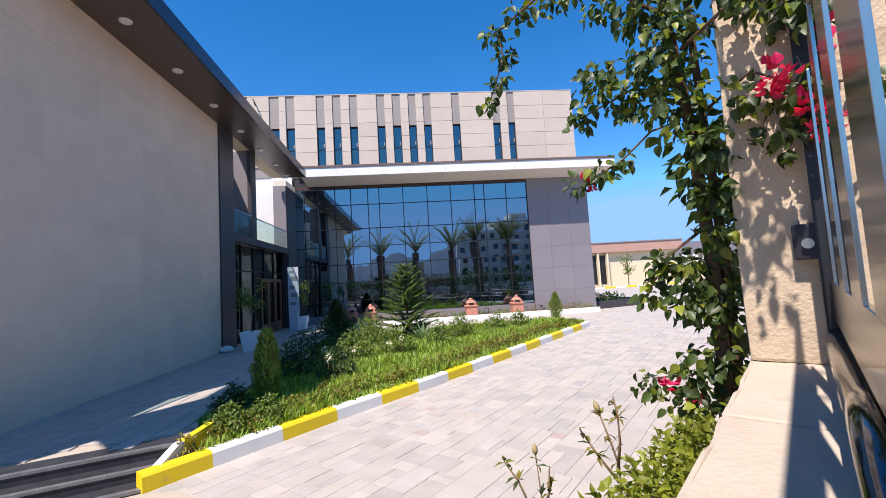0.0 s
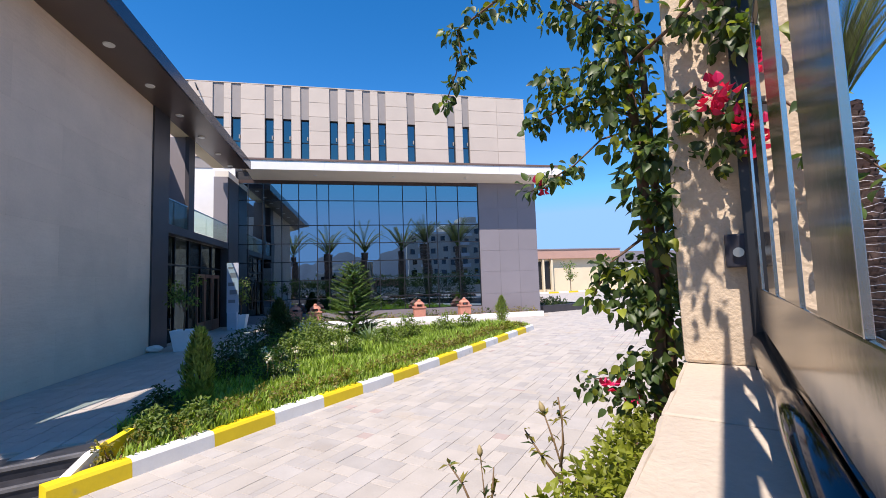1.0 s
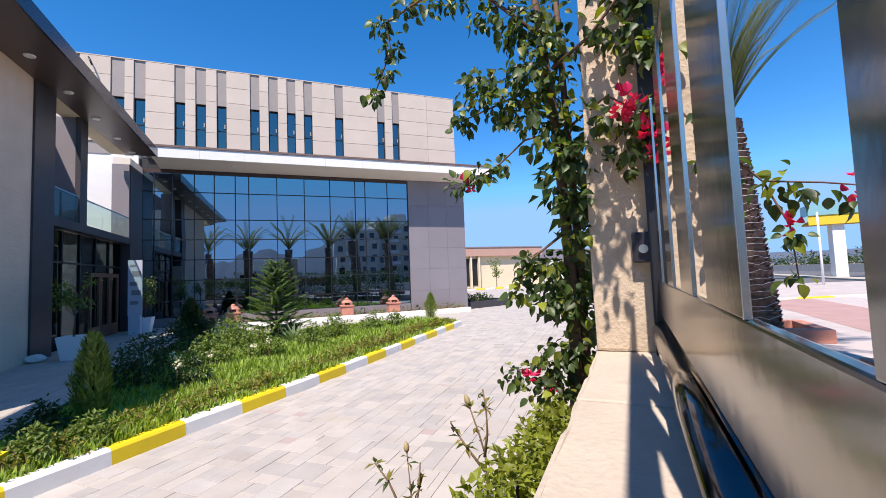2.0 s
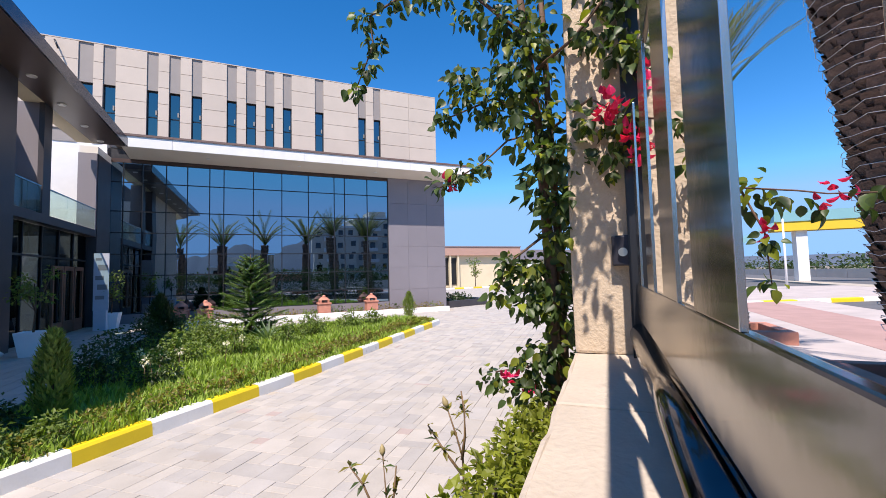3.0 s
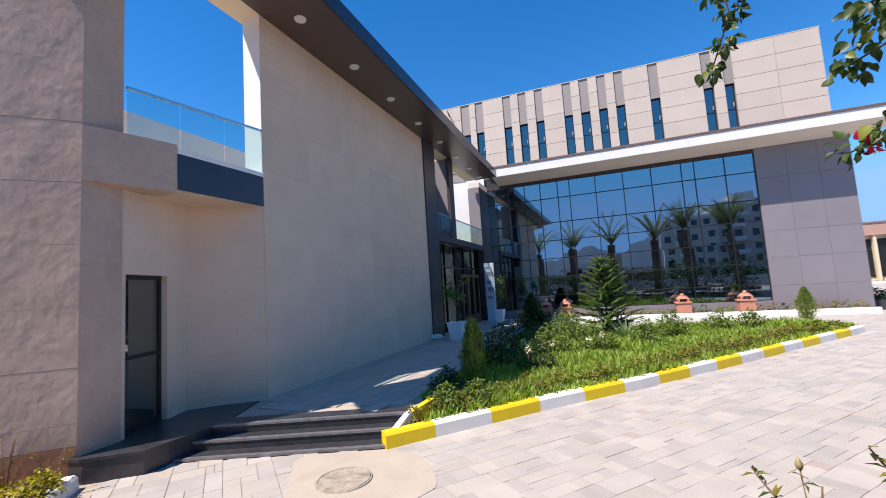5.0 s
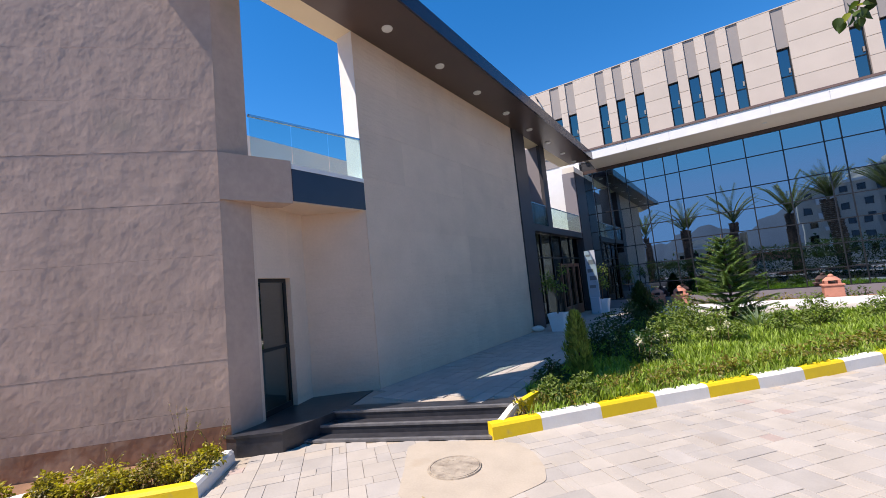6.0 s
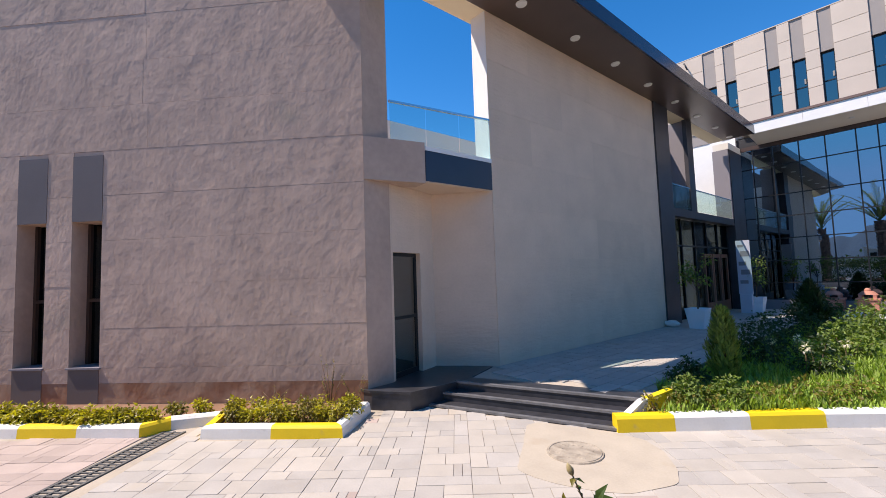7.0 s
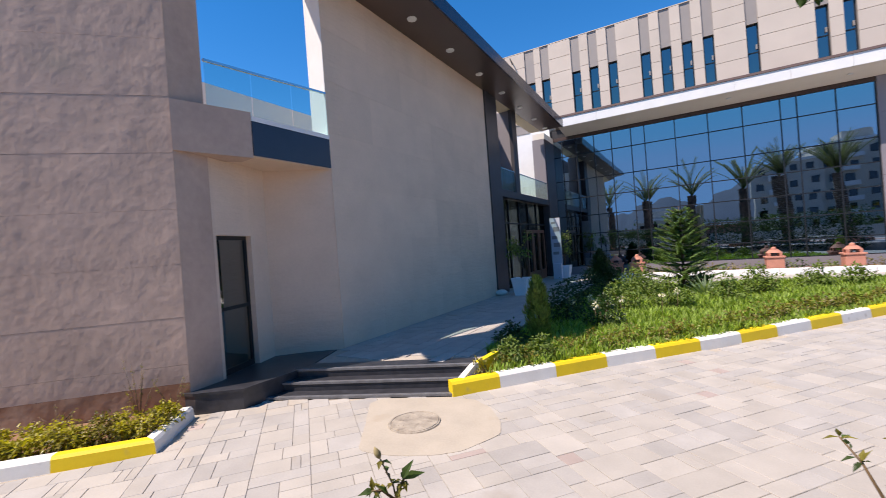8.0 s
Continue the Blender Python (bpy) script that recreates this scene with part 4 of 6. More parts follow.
# looser weeds and shrubs inside the bed
for x, y, r0, m, c in ((-2.62, 6.62, 0.2, M_CYP, 260), (-2.2, 6.95, 0.19, M_CYP, 240), (-2.95, 7.6, 0.24, M_LEAF, 260), (-1.6, 9.6, 0.34, M_LEAF, 240), (-2.6, 9.9, 0.4, M_DARKLEAF, 300), (-2.8, 11.4, 0.45, M_DARKLEAF, 320),
                       (-1.5, 11.6, 0.42, M_CYP, 300), (-0.4, 12.3, 0.4, M_CYP, 280), (0.9, 13.3, 0.36, M_CYP, 240), (-2.6, 13.6, 0.5, M_DARKLEAF, 320), (-1.2, 14.2, 0.45, M_CYP, 300), (1.8, 15.2, 0.4, M_CYP, 260), (3.2, 15.8, 0.35, M_CYP, 220), (-2.9, 18.0, 0.55, M_DARKLEAF, 340), (-2.85, 18.0, 0.5, M_DARKLEAF, 300),
                       (4.4, 17.0, 0.3, M_CYP, 180), (0.2, 16.9, 0.42, M_CYP, 240), (-1.6, 16.3, 0.45, M_CYP, 260)):
    shrub("weed_clump", "loose green shrub among the grass", "shrub", (x, y, 0.15), [(0, 0, r0, r0), (r0 * 0.7, 0.1, r0 * 0.7, r0 * 0.7), (-r0 * 0.6, -0.1, r0 * 0.8, r0 * 0.75), (0.05, 0.05, r0 * 1.7, r0 * 0.6), (r0, -0.2, r0 * 1.1, r0 * 0.5)], m, 0.048 + 0.0035 * y, int(c * 2.6), int(x * 31 + y * 77) % 997, "bed shrubs")
for x, y in ((-2.3, 9.9), (-2.0, 10.4), (-1.3, 10.2), (-1.7, 9.3), (-0.2, 11.6), (-0.5, 10.8)):
    r = random.Random(int(y * 100))
    fl = thing("white_flower", "white flower head on a thin stem", "flower", (x, y, 0.15), "white flowers")
    part("stem", tube(bmesh.new(), [(0, 0, 0), (0.02, 0.01, 0.55)], 0.006, 5), M_REDSTEM, fl)
    lv, lf = [], []
    leaf_cloud(lv, lf, r, (0.02, 0.01, 0.57), 0.06, 26, 0.06)
    tagged(part("bloom", pydata("bloom", lv, lf, M_BLOOM), None, fl), kind="stuff")


def column_conifer(name, label, at, height, radius, material, seed, size, count):
    """A dense upright conifer: a tapered trunk and flame-shaped sprays with an uneven outline."""
    r = random.Random(seed)
    ob = thing(name, label, "tree", at)
    part("trunk", tube(bmesh.new(), [(0, 0, -0.02), (0, 0, height * 0.9)], [radius * 0.12, 0.006], 7), M_STEM, ob)
    lv, lf = [], []
    for _ in range(count):
        t = r.random() ** 0.8
        a = r.uniform(0, math.tau)
        prof = radius * (math.sin(math.pi * min(1, t * 0.8 + 0.22)) ** 0.8) * (1 + 0.75 * noise.noise(Vector((math.cos(a) * 2.2, math.sin(a) * 2.2, t * 4 + seed))))
        rr = prof * r.uniform(0.55, 1.0)
        p = Vector((math.cos(a) * rr, math.sin(a) * rr, 0.06 + t * height * 0.95))
        leaf_shape(lv, lf, p, Vector((math.cos(a) * 0.7, math.sin(a) * 0.7, 1.0)) + rnd(r) * 0.5, Vector((math.cos(a), math.sin(a), 0.2)), size * r.uniform(0.7, 1.4), size * 0.3, 0.1)
    part("crown", pydata("crown", lv, lf, material), None, ob)
    return ob


column_conifer("cypress_sapling", "young bright green cypress in the bed", (-2.5, 8.0, 0.15), 1.28, 0.215, M_SAPLING, 3, 0.12, 2000)
column_conifer("thuja_sapling", "small green thuja by the facade", (6.9, 19.6, 0.0), 1.25, 0.26, M_SAPLING, 5, 0.15, 900)
column_conifer("thuja_sapling", "dark green thuja at the end of the terrace", (-2.95, 17.9, 0.1), 1.5, 0.42, M_DARKLEAF, 8, 0.16, 1400)


def fir(at, height, seed):
    """A young fir: whorls of branches, each with rows of needle sprays."""
    r = random.Random(seed)
    ob = thing("fir_tree", "young green fir with spreading tiers in the bed", "tree", at)
    part("trunk", tube(bmesh.new(), [(0, 0, -0.05), (0.02, 0, height * 0.5), (0, 0, height)], [0.06, 0.035, 0.008], 8), M_STEM, ob)
    lv, lf = [], []
    bb = bmesh.new()
    z = 0.25
    while z < height * 0.97:
        k = 1 - z / height
        L = 0.16 + 1.28 * k ** 0.85
        a0 = r.uniform(0, math.tau)
        n = 6 if k > 0.3 else 5
        for i in range(n):
            a = a0 + i * math.tau / n + r.uniform(-0.2, 0.2)
            out = Vector((math.cos(a), math.sin(a), 0))
            ln = L * r.uniform(0.8, 1.1)
            tip = Vector((0, 0, z)) + out * ln + Vector((0, 0, ln * (0.12 + 0.35 * (1 - k))))
            base = Vector((0, 0, z))
            mid = base.lerp(tip, 0.5) + Vector((0, 0, -0.05 * ln))
            tube(bb, [base, mid, tip], [0.014, 0.009, 0.003], 4)
            m = max(10, int(ln * 64))
            for j in range(m):
                t = (j + 0.5) / m
                p = base.lerp(mid, t * 2) if t < 0.5 else mid.lerp(tip, t * 2 - 1)
                s = out.cross(Vector((0, 0, 1)))
                for sg in (-1, 1):
                    d = out * 0.75 + s * sg * r.uniform(0.5, 1.0) + Vector((0, 0, r.uniform(-0.25, 0.25)))
                    leaf_shape(lv, lf, p, d, Vector((0, 0, 1)), 0.2 * (1.1 - 0.5 * t) * r.uniform(0.8, 1.2), 0.06, 0.1)
                leaf_shape(lv, lf, p, out + Vector((0, 0, 0.5)), Vector((0, 0, 1)), 0.12, 0.03, 0.1)
        z += 0.11 + 0.13 * k
    part("branches", bb, M_STEM, ob)
    part("needles", pydata("needles", lv, lf, M_FIR), None, ob)


fir((-0.05, 15.9, 0.12), 2.85, 5)


def agave(at, radius, n, seed, material=M_AGAVE):
    r = random.Random(seed)
    ob = thing("agave", "spiky grey green agave rosette in the bed", "plant", at, "rosettes")
    for i in range(n):
        a = i * 2.399
        el = 0.25 + 1.1 * (i / n)
        d = Vector((math.cos(a) * math.cos(el), math.sin(a) * math.cos(el), math.sin(el)))
        lv, lf = [], []
        leaf_shape(lv, lf, d * 0.03, d, Vector((0, 0, 1)), radius * r.uniform(0.8, 1.15), radius * 0.13, 0.3)
        part("leaf", pydata("leaf", lv, lf, material), None, ob)


agave((0.45, 14.2, 0.15), 0.8, 34, 2)
agave((-1.0, 15.4, 0.15), 0.7, 26, 3)
# bed along the rough wall: golden shrubs and dry stalks
rng = random.Random(41)
k = 0.0
while k < 1.0:
    a = Vector((-5.72, 2.68, 0.09)).lerp(Vector((-6.95, 1.45, 0.09)), k)
    for row in range(2 if rng.random() < 0.4 else 1):
        q = a + Vector((-0.28 * row - 0.12, 0.28 * row + 0.1, 0)) + Vector((rng.uniform(-0.08, 0.08), rng.uniform(-0.08, 0.08), 0))
        r0 = rng.uniform(0.09, 0.145)
        shrub("golden_shrub", "low golden green shrub in the soil bed", "shrub", tuple(q), [(0, 0, r0, r0), (0.1, 0.06, r0 * 0.8, r0 * 0.7), (-0.08, -0.05, r0 * 1.2, r0 * 0.7)], M_YLEAF if rng.random() < 0.7 else M_RLEAF, 0.055, 170, rng.randint(0, 9999), "golden shrubs", 4)
    k += rng.uniform(0.055, 0.09)
k = 0.0
while k < 1.0:
    a = Vector((-7.92, 0.42, 0.09)).lerp(Vector((-12.9, -4.5, 0.09)), k)
    q = a + Vector((rng.uniform(-0.15, 0.1), rng.uniform(-0.05, 0.2), 0))
    r0 = rng.uniform(0.11, 0.165)
    shrub("golden_shrub", "low golden green shrub in the soil bed", "shrub", tuple(q), [(0, 0, r0, r0), (0.14, 0.1, r0 * 0.8, r0 * 0.7), (-0.12, -0.1, r0, r0 * 0.7)], M_YLEAF if rng.random() < 0.7 else M_RLEAF, 0.07, 300, rng.randint(0, 9999), "golden shrubs", 4)
    k += rng.uniform(0.02, 0.034)
for i, (x, y) in enumerate(((-7.15, 1.58), (-7.45, 1.72), (-7.78, 1.3), (-7.95, 0.95), (-7.88, 0.62), (-6.22, 3.08), (-6.0, 2.88))):
    shrub("golden_shrub", "low golden green shrub in the soil bed", "shrub", (x, y, 0.09), [(0, 0, 0.12, 0.12), (0.08, 0.05, 0.1, 0.09), (-0.06, -0.04, 0.15, 0.09)], M_YLEAF if i % 3 else M_RLEAF, 0.065, 230, 500 + i, "golden shrubs", 4)
for x, y, h in ((-6.45, 2.85, 0.9), (-6.22, 3.15, 0.6), (-7.1, 2.2, 0.4)):
    r = random.Random(int(h * 100))
    ob = thing("dry_stalk", "thin dry reddish stalks by the rough wall", "plant", (x, y, 0.09), "dry stalks")
    lv, lf = [], []
    for i in range(7):
        a = r.uniform(0, math.tau)
        tip = Vector((math.cos(a) * 0.22, math.sin(a) * 0.22, h * r.uniform(0.6, 1.0)))
        part("stalk", tube(bmesh.new(), [(0, 0, -0.02), tip * 0.5 + Vector((0, 0, 0.06)), tip], [0.005, 0.004, 0.002], 4), M_REDSTEM, ob)
        for j in range(9):
            leaf_shape(lv, lf, tip * r.uniform(0.4, 1.0), rnd(r), Vector((0, 0, 1)), 0.035, 0.02)
    tagged(part("leaves", pydata("leaves", lv, lf, M_RLEAF), None, ob), kind="stuff")

# ---- bougainvillea on the pillar ----
vine = thing("bougainvillea", "bougainvillea climbing the gate pillar with magenta bracts", "climbing plant", tuple(uvz(2.15, -0.36, 0.0)))
VO = uvz(2.15, -0.36, 0.0)
BLOBS = [(2.1, -1.25, 3.50, .06, 40), (2.1, -1.19, 3.36, .06, 45), (2.1, -1.24, 3.23, .05, 38), (2.1, -1.31, 3.12, .05, 28), (2.1, -1.10, 3.54, .07, 40), (2.1, -0.95, 3.52, .07, 36), (2.08, -0.80, 3.47, .08, 44), (2.08, -0.66, 3.38, .09, 60),
         (2.05, -0.49, 3.27, .13, 120), (2.02, -0.38, 3.10, .16, 170), (2.05, -0.69, 3.00, .10, 80), (2.05, -0.79, 2.87, .07, 50), (2.05, -0.58, 2.90, .10, 80), (2.02, -0.43, 2.95, .14, 140), (2.02, -0.36, 2.76, .15, 160), (1.98, -0.30, 2.60, .12, 120),
         (2.0, -0.31, 2.42, .09, 90), (2.02, -0.30, 2.28, .07, 60), (1.9, -0.13, 3.04, .08, 55), (1.9, -0.03, 3.18, .11, 110), (1.9, 0.0, 2.95, .10, 90), (1.9, -0.08, 2.55, .07, 42), (1.9, -0.05, 2.68, .08, 60), (1.92, -0.15, 2.7, .06, 30),
         (2.05, -0.82, 2.55, .05, 24), (2.05, -0.71, 2.60, .06, 34), (2.05, -0.62, 2.62, .04, 16), (2.08, -0.40, 2.15, .09, 80), (2.1, -0.52, 2.15, .08, 50), (2.1, -0.57, 2.06, .06, 30), (2.08, -0.45, 2.02, .08, 50), (2.1, -0.34, 1.98, .08, 70),
         (2.1, -0.36, 1.80, .09, 80), (2.1, -0.45, 1.74, .08, 50), (2.1, -0.60, 1.68, .07, 36), (2.1, -0.44, 1.62, .12, 100), (2.12, -0.33, 2.05, .10, 100), (2.2, -0.36, 1.4, .16, 140), (2.2, -0.36, 1.1, .18, 140),
         (1.87, 0.35, 2.37, .07, 32), (1.88, 0.36, 2.22, .04, 12), (1.90, 0.20, 2.37, .06, 26), (1.89, 0.18, 2.5, .06, 24), (1.88, 0.16, 2.64, .05, 18), (1.84, 0.46, 2.34, .03, 4), (1.82, 0.5, 2.31, .025, 4), (1.78, 0.58, 2.33, .05, 9), (1.88, 0.36, 2.09, .04, 10), (2.2, -0.33, 3.6, .15, 120), (2.05, -0.55, 3.6, .14, 110), (2.1, -0.85, 3.66, .12, 70), (1.9, -0.06, 3.5, .12, 100),
         # Leaves above the view, added so their shadows dapple the pillar.
         (1.35, -0.10, 3.3, .15, 26), (1.15, -0.08, 3.6, .16, 30), (1.2, -0.12, 3.9, .16, 26), (0.95, -0.05, 4.0, .15, 22), (1.45, -0.15, 3.05, .1, 18), (1.3, -0.15, 3.6, .14, 24)]
rng = random.Random(51)
# a single leaf that all the picked-out leaves share
lv, lf = [], []
round_leaf(lv, lf, Vector((0, 0, 0)), Vector((1, 0, 0)), Vector((0, 0, 1)), 0.058, 0.041, 0.22)
LEAF = pydata("leaf", lv, lf, M_LEAF, True)
jv, jf = [], []
lime_v, lime_f = [], []
made = 0
for u, vv, z, r0, n in BLOBS:
    for i in range(int(n * (0.75 if vv < -0.6 and z > 3.0 else 1.0))):
        d = rnd(rng)
        p = uvz(u, vv, z) + d * r0 * rng.uniform(0.2, 1.15)
        ahead = d * 0.7 + rnd(rng) * 0.7 + Vector((0, 0, -0.75))
        up = Vector((0, 0, 1)) + rnd(rng) * 0.9 - U * 0.5
        k = rng.uniform(0.45, 1.05)
        if i < 8 and made < 290:
            a = ahead.normalized()
            s = a.cross(up).normalized()
            m = Matrix((a, s, s.cross(a) * -1)).transposed().to_4x4()
            ob = new("leaf", LEAF)
            ob.parent = vine
            ob.matrix_basis = Matrix.Translation(p - VO) @ m @ Matrix.Scale(k, 4)
            made += 1
        elif rng.random() < 0.2:
            round_leaf(lime_v, lime_f, p - VO, ahead, up, 0.056 * k, 0.039 * k, 0.22)
        else:
            round_leaf(jv, jf, p - VO, ahead, up, 0.058 * k, 0.041 * k, 0.22)
tagged(part("foliage", pydata("foliage", jv, jf, M_LEAF, True), None, vine), kind="stuff")
tagged(part("young_foliage", pydata("young_foliage", lime_v, lime_f, M_LIME, True), None, vine), kind="stuff")


def stem(pts, r0, r1):
    n = len(pts)
    return tube(bmesh.new(), [uvz(*p) - VO for p in pts], [r0 + (r1 - r0) * i / (n - 1) for i in range(n)], 6)


for pts, r0, r1 in (([(2.25, -0.36, -0.02), (2.2, -0.38, 1.0), (2.12, -0.34, 2.0), (2.05, -0.36, 2.7), (2.08, -0.42, 3.3), (2.1, -0.5, 3.9)], 0.035, 0.012),
                    ([(2.28, -0.33, -0.02), (2.2, -0.31, 1.2), (2.15, -0.31, 2.2), (2.1, -0.33, 3.0), (2.15, -0.36, 4.0)], 0.03, 0.010),
                    ([(2.08, -0.42, 3.2), (2.08, -0.65, 3.45), (2.1, -0.95, 3.58), (2.1, -1.22, 3.5), (2.1, -1.2, 3.34), (2.1, -1.31, 3.12)], 0.010, 0.003),
                    ([(2.05, -0.36, 2.78), (2.05, -0.55, 2.92), (2.05, -0.8, 2.86)], 0.008, 0.003),
                    ([(2.03, -0.34, 2.62), (2.05, -0.42, 2.73), (2.05, -0.5, 2.72), (2.05, -0.62, 2.63), (2.05, -0.83, 2.54)], 0.006, 0.003),
                    ([(2.1, -0.36, 2.3), (2.1, -0.5, 2.2), (2.1, -0.6, 2.03)], 0.007, 0.003),
                    ([(2.1, -0.36, 1.75), (2.1, -0.5, 1.72), (2.1, -0.6, 1.70)], 0.006, 0.003),
                    ([(2.05, -0.3, 2.75), (1.93, -0.15, 2.8), (1.9, -0.03, 2.7), (1.88, 0.02, 2.5)], 0.006, 0.003),
                    ([(1.9, -0.03, 2.7), (1.93, 0.1, 2.68), (1.9, 0.18, 2.55), (1.88, 0.3, 2.4), (1.84, 0.44, 2.37), (1.81, 0.5, 2.35), (1.78, 0.6, 2.34)], 0.005, 0.002),
                    ([(1.88, 0.3, 2.4), (1.88, 0.36, 2.25), (1.88, 0.37, 2.08)], 0.004, 0.002),
                    # Unseen overhanging stems that carry the added shadow-casting leaves.
                    ([(2.1, -0.5, 3.85), (1.75, -0.3, 4.15), (1.3, -0.14, 4.1), (0.95, -0.05, 3.95)], 0.01, 0.003),
                    ([(1.75, -0.3, 4.15), (1.45, -0.15, 3.6), (1.4, -0.12, 3.1)], 0.006, 0.003),
                    ([(1.3, -0.14, 4.1), (1.18, -0.1, 3.7), (1.15, -0.08, 3.5)], 0.005, 0.002),
                    ([(2.02, -0.36, 3.0), (1.93, -0.2, 3.05), (1.9, -0.05, 3.2), (1.9, 0.0, 3.6)], 0.008, 0.004)):
    part("stem", stem(pts, r0, r1), M_STEM, vine)
lv, lf = [], []
round_leaf(lv, lf, Vector((0, 0, 0)), Vector((1, 0, 0)), Vector((0, 0, 1)), 0.036, 0.031, 0.3)
BRACT = pydata("bract", lv, lf, M_BRACT)
for u, vv, z, r0, n in ((1.87, 0.37, 2.26, 0.02, 6), (1.82, 0.49, 2.33, 0.015, 4), (1.80, 0.56, 2.33, 0.015, 4), (1.81, 0.51, 2.39, 0.015, 4), (1.82, 0.05, 2.78, 0.025, 8), (1.88, 0.06, 2.58, 0.025, 8), (1.84, -0.085, 2.735, 0.045, 18), (1.84, -0.10, 2.70, 0.03, 10), (1.85, -0.015, 2.62, 0.03, 10), (1.84, 0.005, 2.55, 0.03, 10), (2.05, -0.775, 2.56, 0.03, 10), (1.98, -0.51, 1.71, 0.028, 12), (2.1, -0.44, 1.63, 0.015, 6), (1.86, 0.03, 2.85, 0.02, 8), (1.86, 0.03, 2.6, 0.025, 8)):
    for i in range(n):
        d = rnd(rng)
        a = (d + rnd(rng) * 0.6).normalized()
        s = a.cross(Vector((0.1, 0.2, 1))).normalized()
        ob = new("bract", BRACT)
        ob.parent = vine
        ob.matrix_basis = Matrix.Translation(uvz(u, vv, z) - VO + d * r0 * rng.uniform(0.3, 1)) @ Matrix((a, s, s.cross(a) * -1)).transposed().to_4x4() @ Matrix.Scale(rng.uniform(0.7, 1.2), 4)
        tagged(ob, "magenta papery bract")

# low lime hedge under the wall cap
rng = random.Random(61)
for u, vv, z, r0 in ((2.0, -0.40, 1.52, .12), (1.82, -0.39, 1.58, .11), (1.64, -0.39, 1.60, .11), (1.46, -0.39, 1.61, .11), (1.28, -0.38, 1.63, .11), (1.12, -0.37, 1.66, .10), (0.96, -0.37, 1.68, .10), (0.80, -0.36, 1.68, .10), (0.62, -0.37, 1.66, .10), (0.42, -0.38, 1.64, .10)):
    p = uvz(u, vv, 0)
    shrub("hedge_plant", "lime green hedge plant growing against the wall", "shrub", (p.x, p.y, 0.0), [(0, 0, z, r0 * 0.85), (0.05, 0.03, z - 0.16, r0), (-0.06, 0.04, z - 0.38, r0 * 1.1), (0.0, 0.0, z - 0.7, r0 * 1.2), (0, 0, z - 1.1, r0 * 1.2)], M_LIME if rng.random() < 0.8 else M_LEAF, 0.030, 1900, rng.randint(0, 9999), "hedge plants", 9)


def rose(base, shoots, seed, label, size=1.0, extra=()):
    """A bare rose bush: forked shoots with buds, small leaves and thorns."""
    r = random.Random(seed)
    o = uvz(*base)
    ob = thing("rose_bush", label, "rose", tuple(o), "rose bushes")
    for pts, bud in shoots:
        q = [uvz(*p) - o for p in pts]
        st = part("shoot", tube(bmesh.new(), q, [0.0055 - 0.003 * i / (len(q) - 1) for i in range(len(q))], 6), M_REDSTEM, ob)
        for i in range(13):
            a = q[-2].lerp(q[-1], r.random()) if i < 7 else q[len(q) // 2].lerp(q[-2], r.random())
            lv, lf = [], []
            leaf_shape(lv, lf, a, rnd(r) + Vector((0, 0, 0.1)), Vector((0, 0, 1)), 0.045 * size * r.uniform(0.6, 1.3), 0.022 * size, 0.2)
            part("leaf", pydata("leaf", lv, lf, M_RLEAF if r.random() < 0.75 else M_LEAF), None, st)
        if bud:
            d = (q[-1] - q[-2]).normalized()
            part("bud", tube(bmesh.new(), [q[-1] + d * k * size for k in (-0.002, 0.008, 0.02, 0.034, 0.046)], [k * size for k in (0.004, 0.011, 0.013, 0.008, 0.001)], 8), M_BUD, st)
    for p, d, length in extra:
        lv, lf = [], []
        leaf_shape(lv, lf, uvz(*p) - o, uvz(*d), Vector((0.3, -0.3, 0.8)), length, length * 0.4, 0.25)
        part("leaf", pydata("leaf", lv, lf, M_LEAF), None, ob)
    return ob


rose((1.62, -0.62, 0.0), [([(1.62, -0.62, 0.0), (1.64, -0.60, 1.1), (1.66, -0.61, 1.5), (1.66, -0.63, 1.57), (1.66, -0.665, 1.67)], True),
                          ([(1.65, -0.61, 1.50), (1.66, -0.60, 1.58), (1.66, -0.60, 1.66), (1.66, -0.61, 1.73)], False),
                          ([(1.65, -0.61, 1.45), (1.66, -0.68, 1.52), (1.66, -0.74, 1.60)], False), ([(1.64, -0.60, 1.4), (1.66, -0.55, 1.47), (1.66, -0.54, 1.5)], False)], 3, "rose bush with reddish shoots and closed buds", 0.9)
rose((1.62, -0.92, 0.0), [([(1.62, -0.92, 0.0), (1.62, -0.91, 0.9), (1.64, -0.90, 1.30), (1.64, -0.915, 1.48)], True), ([(1.63, -0.9, 1.2), (1.64, -0.87, 1.35), (1.64, -0.86, 1.45)], False), ([(1.63, -0.9, 1.2), (1.64, -1.0, 1.36), (1.64, -1.06, 1.42)], False)], 4, "rose bush with reddish shoots and closed buds", 0.9)
